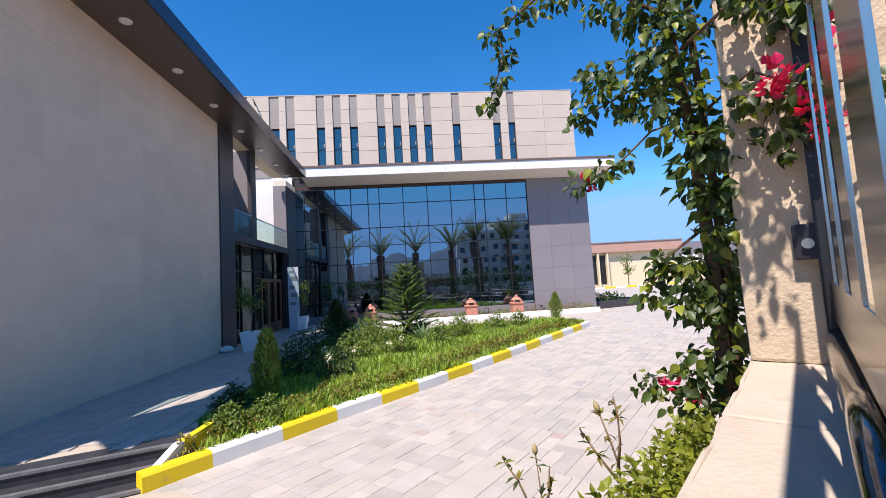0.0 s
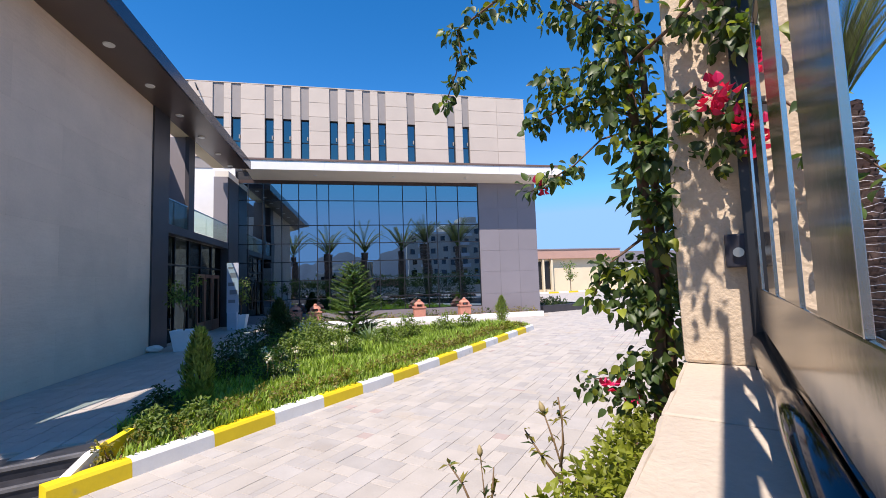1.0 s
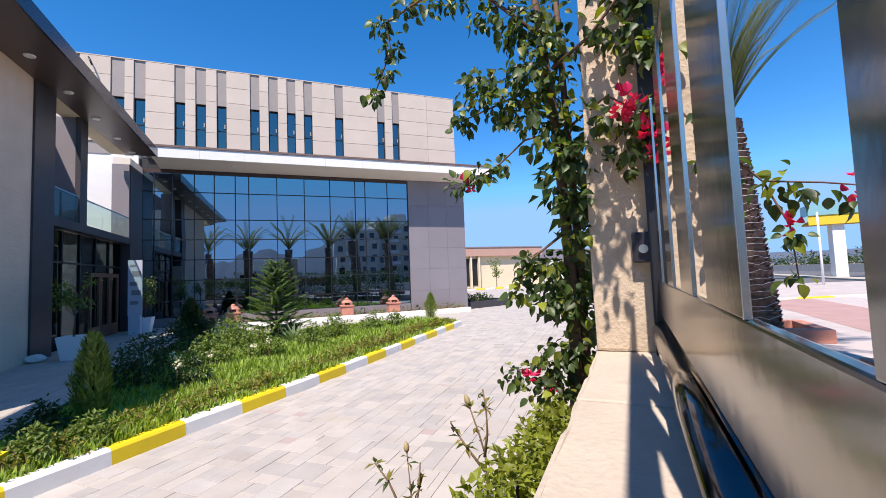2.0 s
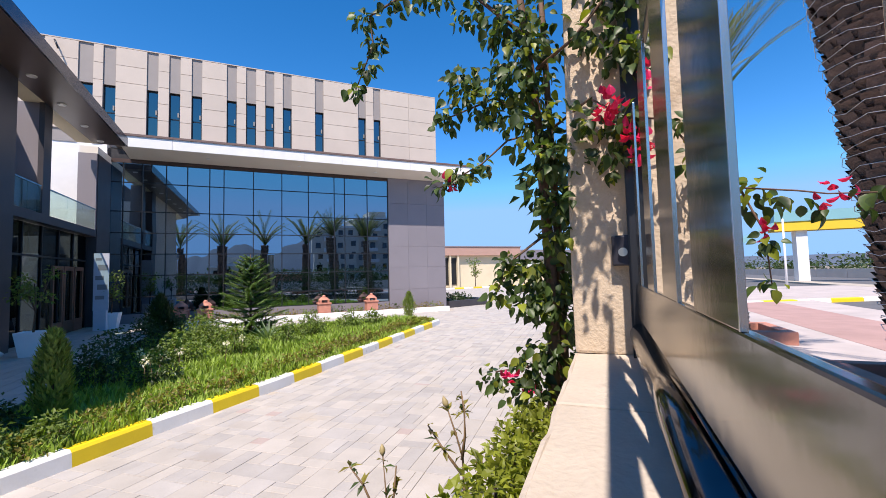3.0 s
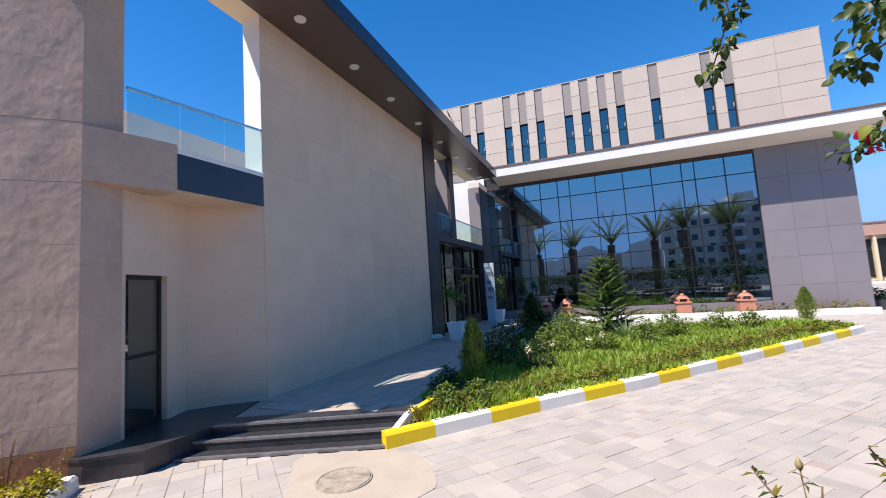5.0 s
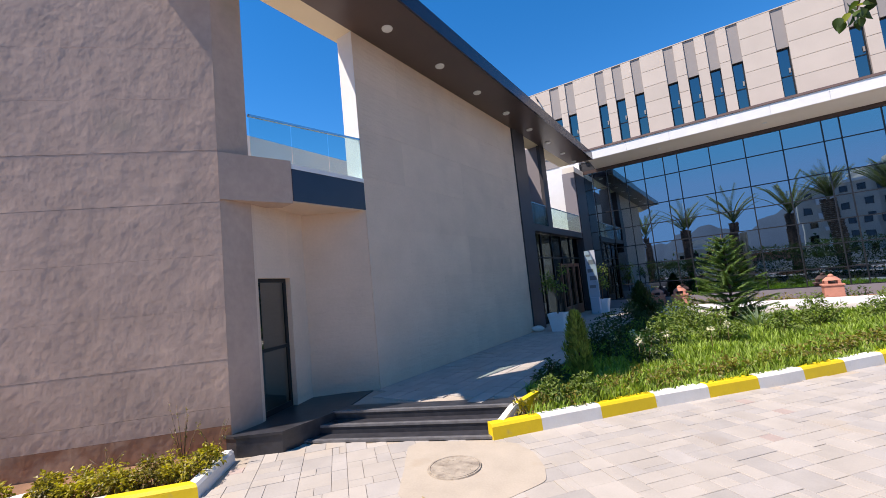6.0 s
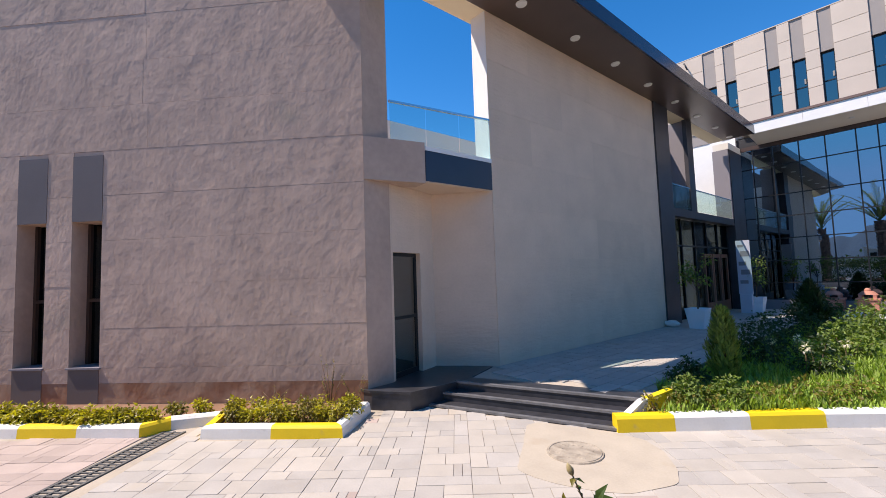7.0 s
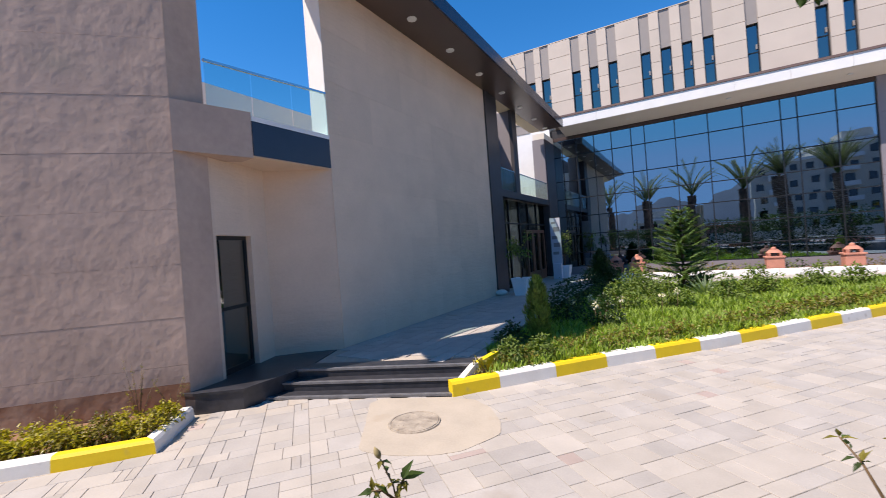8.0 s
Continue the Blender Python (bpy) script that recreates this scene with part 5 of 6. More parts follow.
rose((0.20, -1.42, 0.0), [([(0.20, -1.42, 0.0), (0.225, -1.42, 0.9), (0.212, -1.42, 1.30), (0.202, -1.42, 1.375), (0.165, -1.423, 1.47)], True),
                          ([(0.21, -1.42, 1.33), (0.23, -1.42, 1.375), (0.245, -1.42, 1.395)], False), ([(0.21, -1.42, 1.32), (0.165, -1.42, 1.365), (0.13, -1.42, 1.37)], False)], 9, "rose shoot with one pale closed bud", 0.9,
     [((0.232, -1.42, 1.385), (0.6, 0.1, 1.0), 0.075), ((0.235, -1.42, 1.385), (1.0, -0.1, 0.15), 0.08), ((0.185, -1.42, 1.35), (-0.4, 0.1, 0.5), 0.05), ((0.145, -1.42, 1.37), (-1.0, 0.1, 0.02), 0.06)])

# ---- things by the facade and on the terrace ----
def urn_bin(at):
    ob = thing("litter_bin", "terracotta litter bin with a roofed lid", "bin", at, "litter bins")
    part("body", box(bmesh.new(), -0.31, 0.31, -0.31, 0.31, 0, 0.50, bevel=0.03), M_TERRA, ob)
    part("rim", box(bmesh.new(), -0.35, 0.35, -0.35, 0.35, 0.50, 0.58, bevel=0.02), M_TERRA, ob)
    for sx in (-1, 1):
        for sy in (-1, 1):
            part("lid_post", box(bmesh.new(), sx * 0.2 - 0.05, sx * 0.2 + 0.05, sy * 0.2 - 0.05, sy * 0.2 + 0.05, 0.58, 0.72), M_TERRA, ob)
    bm = bmesh.new()
    bmesh.ops.create_cone(bm, cap_ends=True, segments=20, radius1=0.30, radius2=0.16, depth=0.14, matrix=Matrix.Translation((0, 0, 0.79)))
    bmesh.ops.create_uvsphere(bm, u_segments=12, v_segments=8, radius=0.1, matrix=Matrix.Translation((0, 0, 0.88)))
    part("lid", bm, M_TERRA, ob)
    return ob


first_bin = urn_bin((3.42, 23.2, 0.2))
for x, y in ((5.97, 23.2), (-2.05, 23.15), (-3.05, 23.2)):
    copy_thing(first_bin, pose(x, y, 0.2))


def potted_tree(at, height, seed):
    r = random.Random(seed)
    ob = thing("potted_tree", "small olive tree in a tall tapered white pot", "potted tree", at, "potted trees")
    bm = bmesh.new()
    lo, hi = 0.20, 0.29
    va = [bm.verts.new((sx * lo, sy * lo, 0)) for sx, sy in ((-1, -1), (1, -1), (1, 1), (-1, 1))]
    vb = [bm.verts.new((sx * hi, sy * hi, 0.62)) for sx, sy in ((-1, -1), (1, -1), (1, 1), (-1, 1))]
    vc = [bm.verts.new((sx * (hi - 0.03), sy * (hi - 0.03), 0.62)) for sx, sy in ((-1, -1), (1, -1), (1, 1), (-1, 1))]
    vd = [bm.verts.new((sx * (hi - 0.04), sy * (hi - 0.04), 0.55)) for sx, sy in ((-1, -1), (1, -1), (1, 1), (-1, 1))]
    bm.faces.new(va[::-1])
    for a, b in ((va, vb), (vb, vc), (vc, vd)):
        for k in range(4):
            bm.faces.new((a[k], a[(k + 1) % 4], b[(k + 1) % 4], b[k]))
    bm.faces.new(vd)
    part("pot", bm, M_POT, ob)
    part("trunk", tube(bmesh.new(), [(0, 0, 0.5), (0.03, 0.02, height * 0.55), (0, 0, height * 0.8)], [0.03, 0.02, 0.01], 7), M_STEM, ob)
    lv, lf = [], []
    for i in range(9):
        c = (r.uniform(-0.35, 0.35), r.uniform(-0.35, 0.35), r.uniform(height * 0.55, height))
        leaf_cloud(lv, lf, r, c, 0.2, 46, 0.10)
        part("branch", tube(bmesh.new(), [(0.02, 0.01, height * 0.5), c], [0.012, 0.004], 5), M_STEM, ob)
    part("crown", pydata("crown", lv, lf, M_CYP), None, ob)


potted_tree((-5.09, 14.45, TZ), 2.3, 3)
potted_tree((-5.08, 20.8, TZ), 2.1, 4)
# White lumpy rock at the column foot.
rock = bmesh.new()
bmesh.ops.create_icosphere(rock, subdivisions=2, radius=0.16, matrix=Matrix.Translation((0, 0, 0.08)) @ Matrix.Diagonal((1.6, 0.8, 0.7, 1)))
for vv in rock.verts:
    vv.co += vv.co.normalized() * 0.03 * noise.noise(vv.co * 9)
rk = tagged(part("white_rock", rock, M_WKERB), "white rock at the column foot", "lamp")
rk.location = (-5.85, 14.35, TZ + 0.03)
ban = thing("banner_stand", "tall white printed banner stand at the entrance", "sign", (-5.3, 20.35, TZ))
# Panel and base are coloured grey blue in place of falling shade.
part("panel", box(bmesh.new(), -0.24, 0.24, -0.02, 0.02, 0.75, 2.95), M_BANNER_SHADE, ban)
part("base", box(bmesh.new(), -0.2, 0.2, -0.12, 0.12, 0.0, 0.75, bevel=0.01), M_BANNER_SHADE, ban)
for x, z, w, h in ((-0.08, 2.72, 0.1, 0.1), (0.05, 2.4, 0.15, 0.22), (-0.05, 2.0, 0.13, 0.16), (0.04, 1.65, 0.16, 0.2), (-0.03, 1.25, 0.14, 0.14)):
    part("print_bar", box(bmesh.new(), x - w, x + w, -0.024, -0.021, z - h / 2, z + h / 2), M_GREY, ban)
# narrow flower bed and pale curb at the foot of the glazing
curb = thing("facade_curb", "pale low curb of the flower bed under the glazing", "curb", (3, 23, 0), kind="structure")
for k in range(14):
    part("curb_stone", box(bmesh.new(), -6.5 + k * 1.0, -5.51 + k * 1.0, -0.35, -0.2, -0.1, 0.26, bevel=0.012), M_WHITE, curb)
bm = bmesh.new()
prism(bm, [(-3.6, 22.8), (10.5, 22.8), (10.5, 23.94), (-3.6, 23.94)], -0.1, 0.2)
tagged(part("soil_bed", bm, M_SOIL), "soil strip under the glazing", "soil", kind="structure")
rng = random.Random(71)
x = -2.3
while x < 10.3:
    r0 = rng.uniform(0.14, 0.26)
    shrub("bedding_plant", "low bedding plant under the glazing", "shrub", (x, 23.3 + rng.uniform(-0.2, 0.2), 0.2), [(0, 0, r0 * 0.8, r0), (0.15, 0, r0 * 0.6, r0 * 0.7)], rng.choice([M_CYP, M_RLEAF, M_LEAF]), 0.11, 55, rng.randint(0, 9999), "bedding plants", 3)
    x += rng.uniform(0.35, 0.6)
# dark planted corner beyond the facade
bm = bmesh.new()
for a, b in (((11.2, 24.4), (14.6, 25.6)), ((11.2, 24.4), (11.0, 28.0)), ((14.6, 25.6), (14.2, 29))):
    d = (Vector(b) - Vector(a)).normalized()
    n = Vector((-d.y, d.x)) * 0.12
    prism(bm, [tuple(Vector(a) - n), tuple(Vector(b) - n), tuple(Vector(b) + n), tuple(Vector(a) + n)], -0.1, 0.42)
tagged(part("planter_edge", bm, M_COLUMN), "dark stone edging of a raised planter", "planter", kind="structure")
for x, y in ((11.8, 25.2), (12.5, 25.5), (13.2, 25.8), (12.1, 26.2), (13.0, 26.6)):
    shrub("planter_shrub", "dark green shrub in the raised planter", "shrub", (x, y, 0.0), [(0, 0, 0.4, 0.42), (0.3, 0.1, 0.4, 0.32), (-0.2, 0, 0.6, 0.3)], M_DARKLEAF, 0.16, 160, int(x * 100), "planter shrubs")

# ---- low building beyond the drive ----
far = thing("far_pavilion", "low cream building with dark openings and a pinkish roof band", "building", (35, 60, 0))


def apart_part(name, bm, material, parent=None, o=(35, 60, 0)):
    bmesh.ops.transform(bm, matrix=Matrix.Translation((-o[0], -o[1], -o[2])), verts=bm.verts[:])
    return part(name, bm, material, parent or far)


apart_part("wall", boxed(22, 40.9, 60.3, 75, 0, 5.0), M_CREAM)
apart_part("roof_band", boxed(21.8, 41.1, 59.6, 75, 5.0, 6.35), M_PINKROOF)
apart_part("roof", boxed(21.7, 41.2, 59.5, 75, 6.35, 6.5), M_GREY)
# Black sheets on the wall put the openings' shade into colour.
for x in (22.6, 24.2, 25.6, 27.0, 28.2):
    apart_part("opening_shade", boxed(x, x + 1.05, 60.22, 60.298, 0.4, 4.6), M_FRAME)
for x in (23.9, 25.3, 26.75, 28.0, 29.4):
    apart_part("column", boxed(x - 0.14, x + 0.14, 59.7, 60.2, 0, 5.0), M_CREAM)
far2 = thing("far_hall", "grey roofed hall with white pillars in the distance", "building", (50, 70, 0))
apart_part("wall", boxed(41.5, 70, 70.5, 85, 0, 4.6), M_CREAM, far2, (50, 70, 0))
apart_part("roof", boxed(41.3, 70.3, 69.8, 85, 4.6, 6.6), M_GREY, far2, (50, 70, 0))
for k in range(12):
    apart_part("column", boxed(42 + k * 2.0, 42.9 + k * 2.0, 69.9, 70.4, 0, 4.6), M_WHITE, far2, (50, 70, 0))
kerb_run("kerb", "far yellow and white kerb along the drive", [(22, 52, 0), (46, 56, 0)], 0.3, 0.2, 1.6, 0)


def sapling(at, height, seed):
    r = random.Random(seed)
    ob = thing("sapling", "thin young street tree with sparse leaves", "tree", at, "saplings")
    part("trunk", tube(bmesh.new(), [(0, 0, -0.1), (0.05, 0, height * 0.5), (0, 0.05, height * 0.9)], [0.06, 0.045, 0.015], 6), M_STEM, ob)
    lv, lf = [], []
    for i in range(12):
        c = Vector((r.uniform(-0.8, 0.8), r.uniform(-0.8, 0.8), r.uniform(height * 0.4, height)))
        part("limb", tube(bmesh.new(), [(0.03, 0, height * 0.4), c], [0.025, 0.006], 5), M_STEM, ob)
        leaf_cloud(lv, lf, r, c, 0.4, 26, 0.26)
    part("crown", pydata("crown", lv, lf, M_CYP), None, ob)


for x, y, h in ((29.5, 54.5, 4.4), (35.2, 55.5, 4.0), (38.5, 56, 3.6), (44, 58, 4.0)):
    sapling((x, y, 0), h, int(x))


# ---- street side: palms, bridge, far town ----
def palm(at, height, seed, detailed, reach=2.6, tilt=(0, 0), rad=0.40, flare=0.8, steep=(35, 78)):
    """A palm: a trunk clad in cut leaf bases, and a crown of stiff feathered fronds."""
    r = random.Random(seed)
    ob = thing("palm_tree", "tall palm with shaggy brown trunk and stiff upright fronds", "palm", at, "street palms")
    lean = Vector((*tilt, 0))
    part("trunk", tube(bmesh.new(), [(0, 0, -0.05), lean * 0.5 + Vector((0, 0, height * 0.5)), lean + Vector((0, 0, height))], [rad * 0.92, rad * 0.9, rad * flare], 16), M_BARK, ob)
    bv, bf = [], []
    rows = int(height / (0.11 if detailed else 0.3))
    for i in range(rows):
        z = i * height / rows
        n = 13
        for k in range(n):
            a = (k + 0.5 * (i % 2)) * math.tau / n + r.uniform(-0.08, 0.08)
            o = Vector((math.cos(a), math.sin(a), 0))
            s = Vector((-math.sin(a), math.cos(a), 0))
            c = lean * (z / height) + o * rad * (0.84 + (flare - 0.8) * z / height) + Vector((0, 0, z))
            w = 0.12 * r.uniform(0.8, 1.2)
            h = 0.16 * r.uniform(0.8, 1.3) * (1 if detailed else 2)
            t = o * (0.07 + 0.05 * r.random()) + Vector((0, 0, h))
            j = len(bv)
            bv += [c - s * w, c + s * w, c + t + s * w * 0.75, c + t - s * w * 0.75, c - o * 0.06 + Vector((0, 0, h)) + s * w * 0.6, c - o * 0.06 + Vector((0, 0, h)) - s * w * 0.6]
            bf += [(j, j + 1, j + 2, j + 3), (j + 3, j + 2, j + 4, j + 5)]
    tagged(part("bark", pydata("bark", bv, bf, M_BARK), None, ob), kind="stuff")
    n = 40 if detailed else 17
    top = lean + Vector((0, 0, height))
    for i in range(n):
        a = i * 2.399 + r.uniform(-0.2, 0.2)
        el = radians(r.uniform(*steep))
        L = reach * r.uniform(0.8, 1.15)
        o = Vector((math.cos(a), math.sin(a), 0))
        lv, lf = [], []
        pts = []
        p, e = top.copy(), el
        for j in range(9):
            pts.append(p.copy())
            p = p + (o * math.cos(e) + Vector((0, 0, math.sin(e)))) * L / 8
            e -= 0.05 + 0.012 * j
        for j in range(1, 8):
            d = (pts[j + 1] - pts[j]).normalized()
            s = d.cross(Vector((0, 0, 1))).normalized()
            fine = 8 if detailed else 5
            for q in range(fine):
                at_p = pts[j].lerp(pts[j + 1], q / fine)
                for sg in (-1, 1):
                    leaf_shape(lv, lf, at_p, d * 1.1 + s * sg * 0.8 + Vector((0, 0, 0.25)), Vector((0, 0, 1)), (0.5 if detailed else 0.55) * (1 - 0.05 * j), 0.016 if detailed else 0.06, 0.1)
        fr = part("frond", pydata("frond", lv, lf, M_PALM), None, ob)
        part("frond_rib", tube(bmesh.new(), pts, [0.03 - 0.003 * j for j in range(9)], 4), M_CYP, fr)
    return ob


def planter_ring(at):
    ob = thing("brick_planter", "low square red brick planter round a palm", "planter", at, "palm planters")
    for k in range(4):
        bm = box(bmesh.new(), -0.95, 0.715, 0.72, 0.95, 0, 0.28, bevel=0.015)
        bmesh.ops.transform(bm, matrix=pose(0, 0, 0, 0, 0, 45 + 90 * k), verts=bm.verts[:])
        part("side", bm, M_TERRA, ob)


def light_string(at, height, tilt, rad, flare, seed):
    """A thin white cable of fairy lights wound round a palm trunk."""
    r = random.Random(seed)
    ob = thing("light_string", "thin white light string wound round the palm trunk", "light string", at, "light strings")
    pts = []
    n = int(height / 0.17 * 14)
    for i in range(n):
        z = 0.35 + (height - 0.5) * i / n
        a = i * math.tau / 14
        k = rad * (0.84 + (flare - 0.8) * z / height) + 0.115 + r.uniform(-0.012, 0.014)
        pts.append(Vector((tilt[0] * z / height + math.cos(a) * k, tilt[1] * z / height + math.sin(a) * k, z + r.uniform(-0.045, 0.045))))
    part("cable", tube(bmesh.new(), pts, 0.004, 4), M_WHITE, ob)


for x, y, h, det, reach, tilt, rad, flare, steep in (
        (10.57, 6.7, 5.0, True, 3.0, (-0.5, 0.24), 0.32, 0.85, (58, 88)),
        (7.83, 2.44, 5.8, True, 2.8, (-0.42, 0.48), 0.44, 0.95, (45, 86)),
        (5.1, 0.5, 5.1, False, 3.6, (0, 0), 0.4, 0.8, (44, 82)),
        (0.85, -3.65, 5.4, False, 3.7, (0.1, 0), 0.4, 0.8, (44, 82)),
        (-3.45, -7.85, 5.5, False, 3.8, (0, 0), 0.4, 0.8, (44, 82)),
        (-8.3, -12.6, 5.7, False, 3.9, (0, 0.1), 0.4, 0.8, (44, 82))):
    palm((x, y, STREET), h, int(abs(x) * 10) + 3, det, reach, tilt, rad, flare, steep)
    planter_ring((x, y, STREET))
    if det:
        light_string((x, y, STREET), h, tilt, rad, flare, int(x * 7))
kerb_run("kerb", "yellow and white street kerb", [(18.5, 13.3, STREET - 0.14), (36, 8.0, STREET - 0.14)], 0.3, 0.2, 1.9, 0, 1)
bm = bmesh.new()
prism(bm, [(19, 13.6), (36, 8.3), (50, 14), (30, 26)], STREET - 0.16, STREET + 0.01)
tagged(part("pavement", bm, M_PAVE_OUT), "pale paved island behind the street kerb", "pavement", kind="structure")
bridge = thing("footbridge", "yellow footbridge with teal railing over the street", "bridge", tuple(uvz(57, 22, 0)))
brm = Matrix.Translation(-uvz(57, 22, 0))
fpart("girder", boxed(56, 58, 17, 52, 5.9, 6.9), M_BRIDGE, bridge, brm)
fpart("railing", boxed(55.9, 58.1, 17, 52, 6.9, 8.0), M_TEAL, bridge, brm)
fpart("pier", boxed(56.4, 57.6, 19.0, 20.0, 0, 5.9), M_WHITE, bridge, brm)
bm = bmesh.new()
pts = [(56, 17, 6.9), (58, 17, 6.9), (58, 17, 6.3), (56, 17, 6.3), (56, 6, 0.9), (58, 6, 0.9), (58, 6, 0.3), (56, 6, 0.3)]
vs = [bm.verts.new(p) for p in pts]
for q in ((0, 1, 5, 4), (3, 2, 6, 7), (0, 4, 7, 3), (1, 5, 6, 2), (0, 1, 2, 3), (4, 5, 6, 7)):
    bm.faces.new([vs[k] for k in q])
fpart("stair", bm, M_TEAL, bridge, brm)
lampp = thing("street_pole", "thin white street pole", "pole", tuple(uvz(38, 12, 0)))
part("pole", tube(bmesh.new(), [(0, 0, 0), (0, 0, 5.6)], [0.09, 0.06], 8), M_WHITE, lampp)
part("foot_plate", box(bmesh.new(), -0.2, 0.2, -0.2, 0.2, 0.3, 0.36), M_WHITE, lampp)
fwall = thing("street_wall", "long low beige wall across the street", "wall", tuple(uvz(20, 33, 0)))
for k in range(24):
    bm = boxed(-100 + k * 10, -90.1 + k * 10, 32.8, 33.2, 0, 1.5)
    fpart("wall_bay", bm, M_APART, fwall, Matrix.Translation(-uvz(20, 33, 0)))
# rows of trees across the street
rng = random.Random(81)
lv, lf = [], []
for k in range(150):
    u, vv = rng.uniform(-140, 170), rng.uniform(36, 62)
    h = rng.uniform(1.5, 4.2)
    leaf_cloud(lv, lf, rng, uvz(u, vv, h * 0.55), h * 0.75, 70, 0.85)
tagged(new("far_trees", pydata("far_trees", lv, lf, M_DARKLEAF)), "dark green trees across the street", "trees", kind="stuff")


def apartment(at, w, depth, storeys, seed, turn):
    """A block of flats: storeys of windows with balconies and a flat roof."""
    r = random.Random(seed)
    ob = thing("apartment_block", "beige block of flats with rows of balconies", "building", at, "flats")
    H = storeys * 3.1
    part("wall", box(bmesh.new(), -w / 2, w / 2, -depth, 0, 0, H), M_APART, ob)
    part("roof", box(bmesh.new(), -w / 2 - 0.3, w / 2 + 0.3, -depth - 0.3, 0.3, H, H + 0.5), M_WHITE, ob)
    part("roof_hut", box(bmesh.new(), -w / 5, w / 6, -depth * 0.7, -depth * 0.2, H + 0.5, H + 2.6), M_APART, ob)
    n = int(w / 3.0)
    for s in range(storeys):
        for k in range(n):
            x = -w / 2 + (k + 0.5) * w / n
            win = part("window", box(bmesh.new(), x - 0.65, x + 0.65, 0.0, 0.05, s * 3.1 + 0.9, s * 3.1 + 2.4), M_FRAME, ob)
            part("pane", box(bmesh.new(), x - 0.58, x + 0.58, 0.05, 0.06, s * 3.1 + 0.97, s * 3.1 + 2.33), M_DARKPANE, win)
            if k % 3 == 1 and s:
                part("balcony", box(bmesh.new(), x - 1.3, x + 1.3, 0.06, 1.2, s * 3.1 - 0.1, s * 3.1 + 0.95), M_WHITE if k % 2 else M_TERRA, ob)
    ob.rotation_euler = (0, 0, radians(turn))
    return ob


apartment((20.5, -70, 0), 12, 12, 5, 3, 6)
apartment((34, -74, 0), 14, 12, 6, 4, -4)
apartment((51, -66, 0), 18, 12, 5, 5, -12)
apartment((-6, -95, 0), 12, 10, 2, 6, 0)
# red-brown shed and boards before the flats
shed = thing("red_shed", "low red brown shed across the street", "shed", (6, -42, 0))
part("wall", box(bmesh.new(), -4, 4, -3, 0, 0, 3.0), M_TERRA, shed)
part("roof", box(bmesh.new(), -4.3, 4.3, -3.3, 0.4, 3.0, 3.2), M_WHITE, shed)
# mountains far behind the town
for cx, cy, span, hgt, seed in ((55, -1700, 800, 215, 11), (-500, -1800, 1400, 130, 5), (350, -1900, 1700, 105, 7), (900, 700, 1600, 40, 9)):
    bv, bf = [], []
    n = 90
    dirn = Vector((cx, cy, 0)).normalized()
    side = Vector((-dirn.y, dirn.x, 0))
    for i in range(n):
        t = i / (n - 1)
        env = math.sin(math.pi * t) ** 0.7
        h = hgt * env * (0.62 + 0.5 * noise.noise(Vector((t * 5, seed, 0))) + 0.16 * noise.noise(Vector((t * 17, seed, 3))))
        p = Vector((cx, cy, 0)) + side * span * (t - 0.5)
        bv += [p - dirn * 200 + Vector((0, 0, -5)), p + Vector((0, 0, max(4, h))), p + dirn * 260 + Vector((0, 0, -5))]
    for i in range(n - 1):
        j = 3 * i
        bf += [(j, j + 3, j + 4, j + 1), (j + 1, j + 4, j + 5, j + 2)]
    # The ridge's haze comes from its blue material colour only.
    tagged(new("hills", pydata("hills", bv, bf, M_HILL, True)), "mountain ridge on the horizon with blue haze put into its colour", "mountain", kind="structure")
# overhead wires on the street side
poles = thing("wire_pole", "tall grey concrete pole carrying the wires", "pole", tuple(uvz(40, 28, 0)))
part("pole", tube(bmesh.new(), [(0, 0, 0), (0, 0, 13.2)], [0.18, 0.1], 8), M_CONC, poles)
part("cross_arm", box(bmesh.new(), -1.2, 1.2, -0.06, 0.06, 12.4, 12.55), M_FRAME, poles)
wires = thing("overhead_wires", "thin dark overhead wires crossing the street", "cable", tuple(uvz(40, 28, 12.5)))
for k in range(3):
    part("wire", tube(bmesh.new(), [Vector((k - 1, 0, -0.1)), Vector((k * 1.5 - 4, -24, -2.5)), Vector((k * 2 - 8, -52, -1.0 - k))], 0.014, 4), M_FRAME, wires)

# hedge along the boundary on both sides of the gate
# Out of direct view; added to darken the lower part of the glass reflections.
rng = random.Random(85)
for lo, hi, v0, top in ((3.0, 15.0, -0.16, 3.0), (-26.0, -2.2, 0.5, 2.9)):
    lv, lf = [], []
    u = lo
    while u < hi:
        for z in (0.5, 1.2, 1.9, 2.5):
            leaf_cloud(lv, lf, rng, uvz(u, v0 + rng.uniform(-0.08, 0.08), z * top / 2.9), 0.42, 70, 0.15, (0.8, 0.8, 1.0))
        u += 0.42
    tagged(new("boundary_hedge", pydata("boundary_hedge", lv, lf, M_DARKLEAF)), "dense dark green hedge along the boundary fence", "hedge", kind="stuff")

# ---- drain, manhole and paving ----
drain = thing("drain_grate", "dark cast iron channel grate across the drive", "drain", tuple(uvz(-4.75, -4.0, 0)), kind="structure")
dm = Matrix.Translation(-uvz(-4.75, -4.0, 0))
for a, b in ((-4.93, -4.89), (-4.765, -4.735), (-4.61, -4.57)):
    fpart("frame_bar", boxed(a, b, -5.9, -0.4, -0.05, 0.004), M_IRON, drain, dm)
k = -5.88
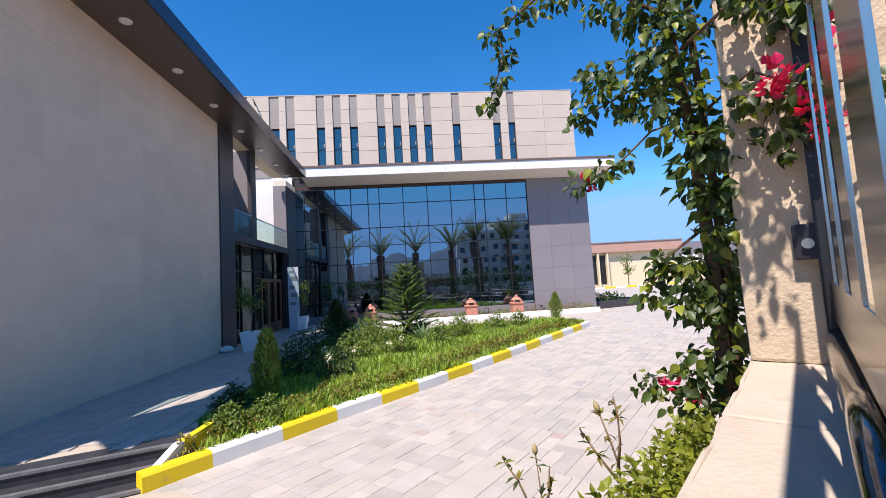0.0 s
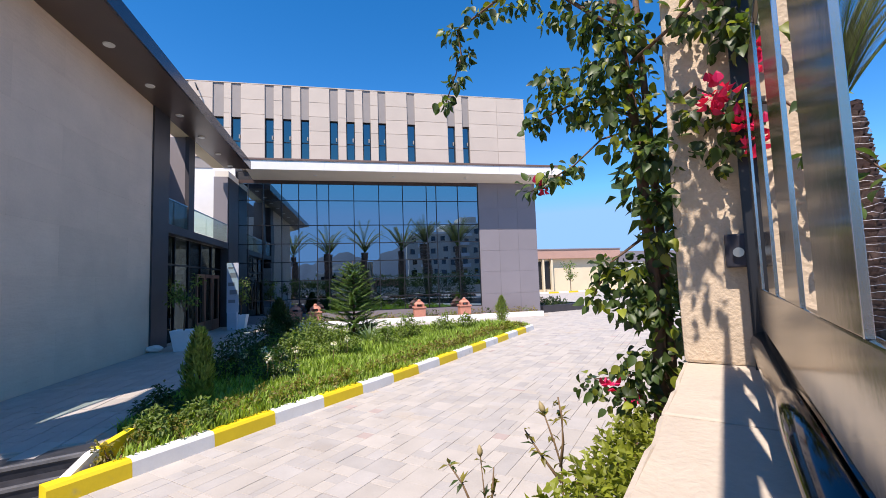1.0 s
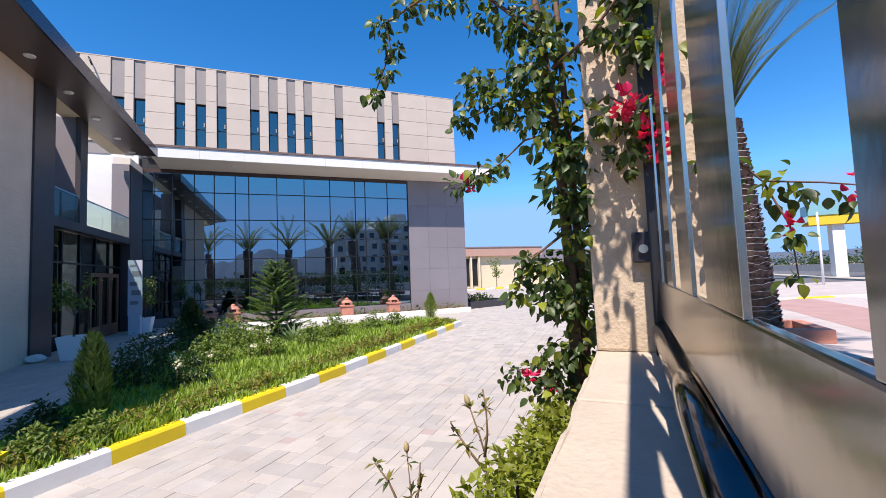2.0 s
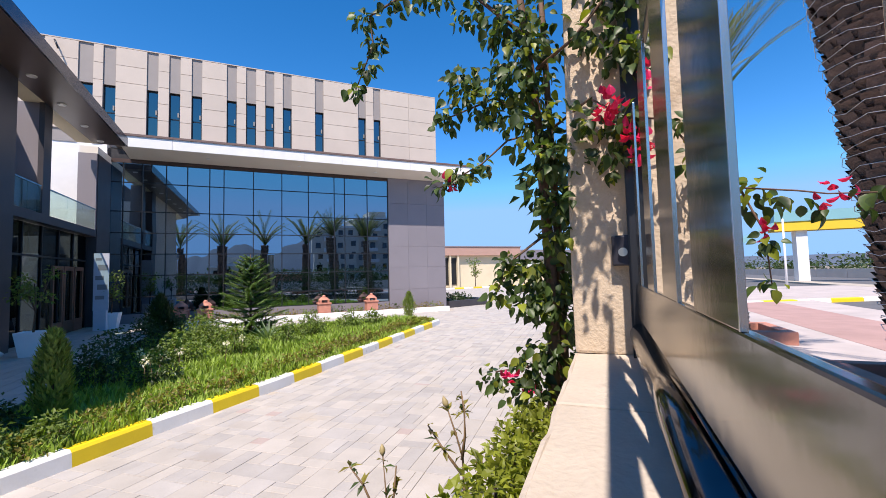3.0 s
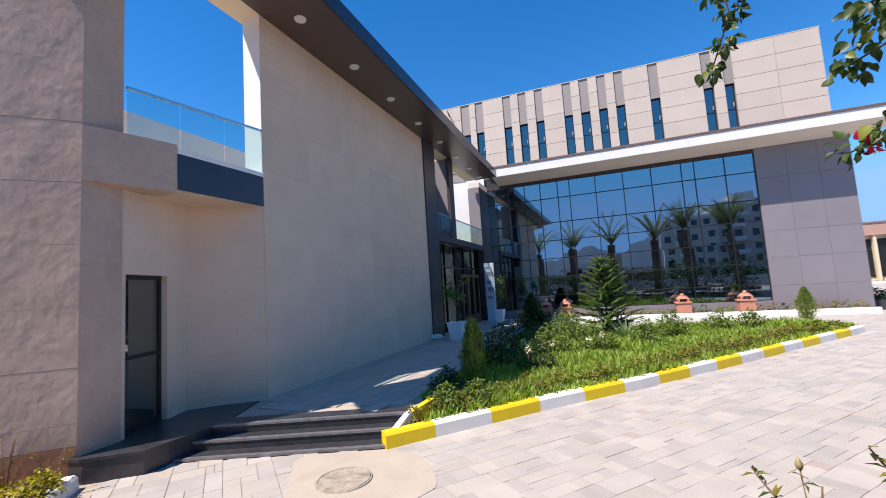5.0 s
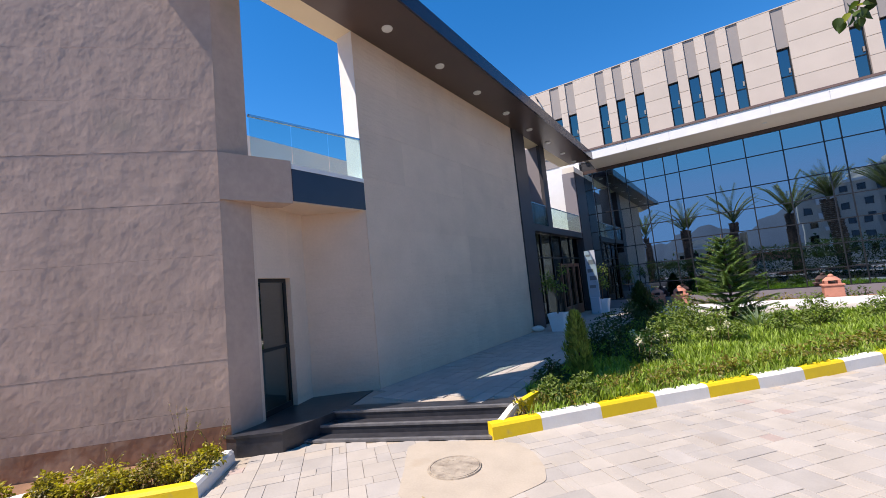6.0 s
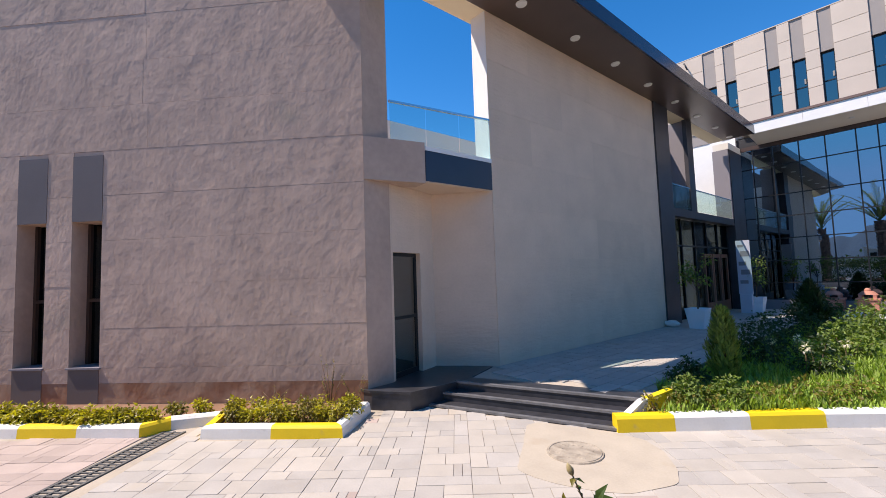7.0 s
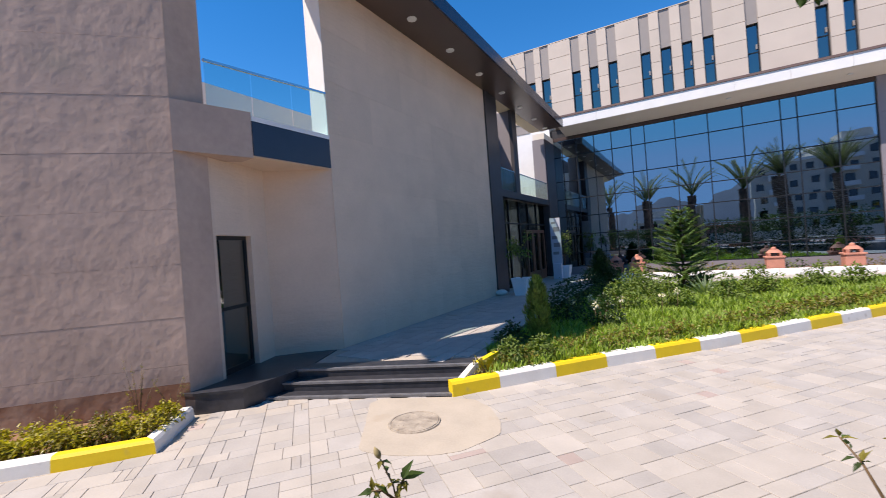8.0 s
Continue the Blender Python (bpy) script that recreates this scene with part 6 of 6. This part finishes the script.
while k < -0.5:
    fpart("grate_bar", boxed(-4.89, -4.61, k, k + 0.028, -0.05, 0.0), M_IRON, drain, dm)
    k += 0.075
fpart("channel", boxed(-4.93, -4.57, -5.9, -0.4, -0.3, -0.06), M_FRAME, drain, dm)
PATCH = [(-4.15, 4.86), (-3.55, 4.0), (-3.25, 3.55), (-2.9, 3.5), (-2.2, 3.8), (-1.85, 4.5), (-2.5, 5.3), (-3.0, 5.28)]
for k in range(3):
    PATCH = [(a[0] + (b[0] - a[0]) * w, a[1] + (b[1] - a[1]) * w) for a, b in zip(PATCH, PATCH[1:] + PATCH[:1]) for w in (0.18, 0.82)]
PATCH = [(x + 0.035 * noise.noise(Vector((x * 5, y * 5, 1))), y + 0.035 * noise.noise(Vector((x * 5, y * 5, 7)))) for x, y in PATCH]
bm = bmesh.new()
prism(bm, PATCH, -0.02, 0.003)
tagged(part("concrete_patch", bm, M_CONC), "smooth sandy concrete patch round the manhole", "patch", kind="structure")
mh = thing("manhole_cover", "round worn manhole cover set in concrete", "manhole", (-3.03, 4.36, 0.003))
bm = bmesh.new()
bmesh.ops.create_cone(bm, cap_ends=True, segments=36, radius1=0.335, radius2=0.325, depth=0.02, matrix=Matrix.Translation((0, 0, 0.006)))
part("cover", bm, M_COVER, mh)
bm = bmesh.new()
tube(bm, [(0.30 * math.cos(a * math.tau / 32), 0.30 * math.sin(a * math.tau / 32), 0.016) for a in range(33)], 0.008, 5)
part("ring", bm, M_COVER, mh)
for k in range(10):
    a = k * 2.4
    part("stud", box(bmesh.new(), 0.19 * math.cos(a) - 0.04, 0.19 * math.cos(a) + 0.04, 0.19 * math.sin(a) - 0.012, 0.19 * math.sin(a) + 0.012, 0.014, 0.019), M_COVER, mh)

LAND = [(-5.42, 2.56), (-6.15, 3.44), (-5.78, 3.90), (-5.75, 4.28), (-2.99, 5.33), (-2.48, 5.86), (-1.2, 7.30), (0.5, 9.05), (7.3, 16.78), (6.7, 18.7), (-0.9, 17.7), (-3.2, 18.1), (-3.2, 22.6), (10.9, 22.6), (11.0, 24.3), (14.7, 25.5), (22, 51), (45, 54), (60, 60.0), (2.2, 2.6), (-1.4, -1.0), (-8.0, -7.6), (-13, -5.0), (-7.58, 0.44), (-7.64, 0.85), (-7.42, 1.38), (-6.88, 1.09)]
MOD = 0.58
# cuts of a square module into slabs: x0, y0, x1, y1 in sixths
CUTS = [[(0, 0, 4, 4), (4, 0, 6, 3), (4, 3, 6, 6), (0, 4, 2, 6), (2, 4, 4, 6)], [(0, 0, 6, 2), (0, 2, 3, 6), (3, 2, 6, 4), (3, 4, 6, 6)], [(0, 0, 3, 3), (3, 0, 6, 3), (0, 3, 4, 6), (4, 3, 5, 6), (5, 3, 6, 6)],
        [(0, 0, 2, 4), (2, 0, 6, 4), (0, 4, 3, 6), (3, 4, 6, 6)], [(0, 0, 6, 3), (0, 3, 2, 6), (2, 3, 6, 5), (2, 5, 6, 6)], [(0, 0, 3, 2), (3, 0, 6, 2), (0, 2, 6, 4), (0, 4, 4, 6), (4, 4, 6, 6)]]
rng = random.Random(91)
joined = {"a": ([], [], M_SLAB), "b": ([], [], M_SLAB_G), "c": ([], [], M_SLAB_P)}


def slab(v, f, s0, q0, s1, q1, z, o=Vector((0, 0, 0))):
    g, b = 0.002, 0.005
    i = len(v)
    for d, zz in ((g, z - 0.025), (g, z - 0.004), (b, z)):
        for s, q in ((s0 + d, q0 + d), (s1 - d, q0 + d), (s1 - d, q1 - d), (s0 + d, q1 - d)):
            v.append(D_S * s + D_Q * q + Vector((0, 0, zz)) - o)
    for r in (0, 4):
        for k in range(4):
            f.append((i + r + k, i + r + 4 + k, i + r + 4 + (k + 1) % 4, i + r + (k + 1) % 4))
    f.append((i + 11, i + 10, i + 9, i + 8))


picked = 0
for a in range(-21, 122):
    for b in range(-38, 10):
        for x0, y0, x1, y1 in rng.choice(CUTS):
            s0, q0, s1, q1 = (a + x0 / 6) * MOD, (b + y0 / 6) * MOD, (a + x1 / 6) * MOD, (b + y1 / 6) * MOD
            c = D_S * (s0 + s1) / 2 + D_Q * (q0 + q1) / 2
            z = rng.uniform(-0.004, 0.001)
            roll, pick = rng.random(), rng.random()
            if not inside(LAND, c.x, c.y):
                continue
            u = c.dot(U)
            if -5.05 < u < -4.45:
                continue
            small = (s1 - s0) * (q1 - q0) < 0.05
            kind = "c" if u < -5 or (small and roll < 0.07) else ("b" if roll > 0.62 else "a")
            if picked < 300 and -4.6 < c.x < 0.6 and 1.0 < c.y < 8.0:
                pv, pf = [], []
                slab(pv, pf, s0, q0, s1, q1, z)
                ob = part("paving_slab", pydata("paving_slab", pv, pf, joined[kind][2]), None, drive)
                picked += 1
            else:
                slab(joined[kind][0], joined[kind][1], s0, q0, s1, q1, z)
for k, (pv, pf, m) in joined.items():
    tagged(part("slabs", pydata("slabs", pv, pf, m), None, drive), kind="stuff")
# terrace slabs
tv, tf = [], []
TERR = [(-6.0, 6.4), (-5.5, 5.42), on_steps(0.15, 1.02), on_steps(2.55, 1.02), (-3.2, 7.2), (-3.35, 22.4), (-6.0, 22.4)]
x = -6.02
while x < -3.2:
    y = 4.4
    while y < 22.4:
        w = rng.choice([0.28, 0.42, 0.56])
        if inside(TERR, x + 0.14, y + w / 2):
            i = len(tv)
            z = TZ + rng.uniform(-0.002, 0.002)
            for d, zz in ((0.004, TZ - 0.022), (0.006, z)):
                tv += [Vector((x + d, y + d, zz)), Vector((x + 0.28 - d, y + d, zz)), Vector((x + 0.28 - d, y + w - d, zz)), Vector((x + d, y + w - d, zz))]
            for k in range(4):
                tf.append((i + k, i + (k + 1) % 4, i + 4 + (k + 1) % 4, i + 4 + k))
            tf.append((i + 4, i + 5, i + 6, i + 7))
        y += w
    x += 0.28
tagged(new("terrace_paving", pydata("terrace_paving", tv, tf, M_SLAB)), "beige stone slabs of the terrace", "paving", kind="stuff")
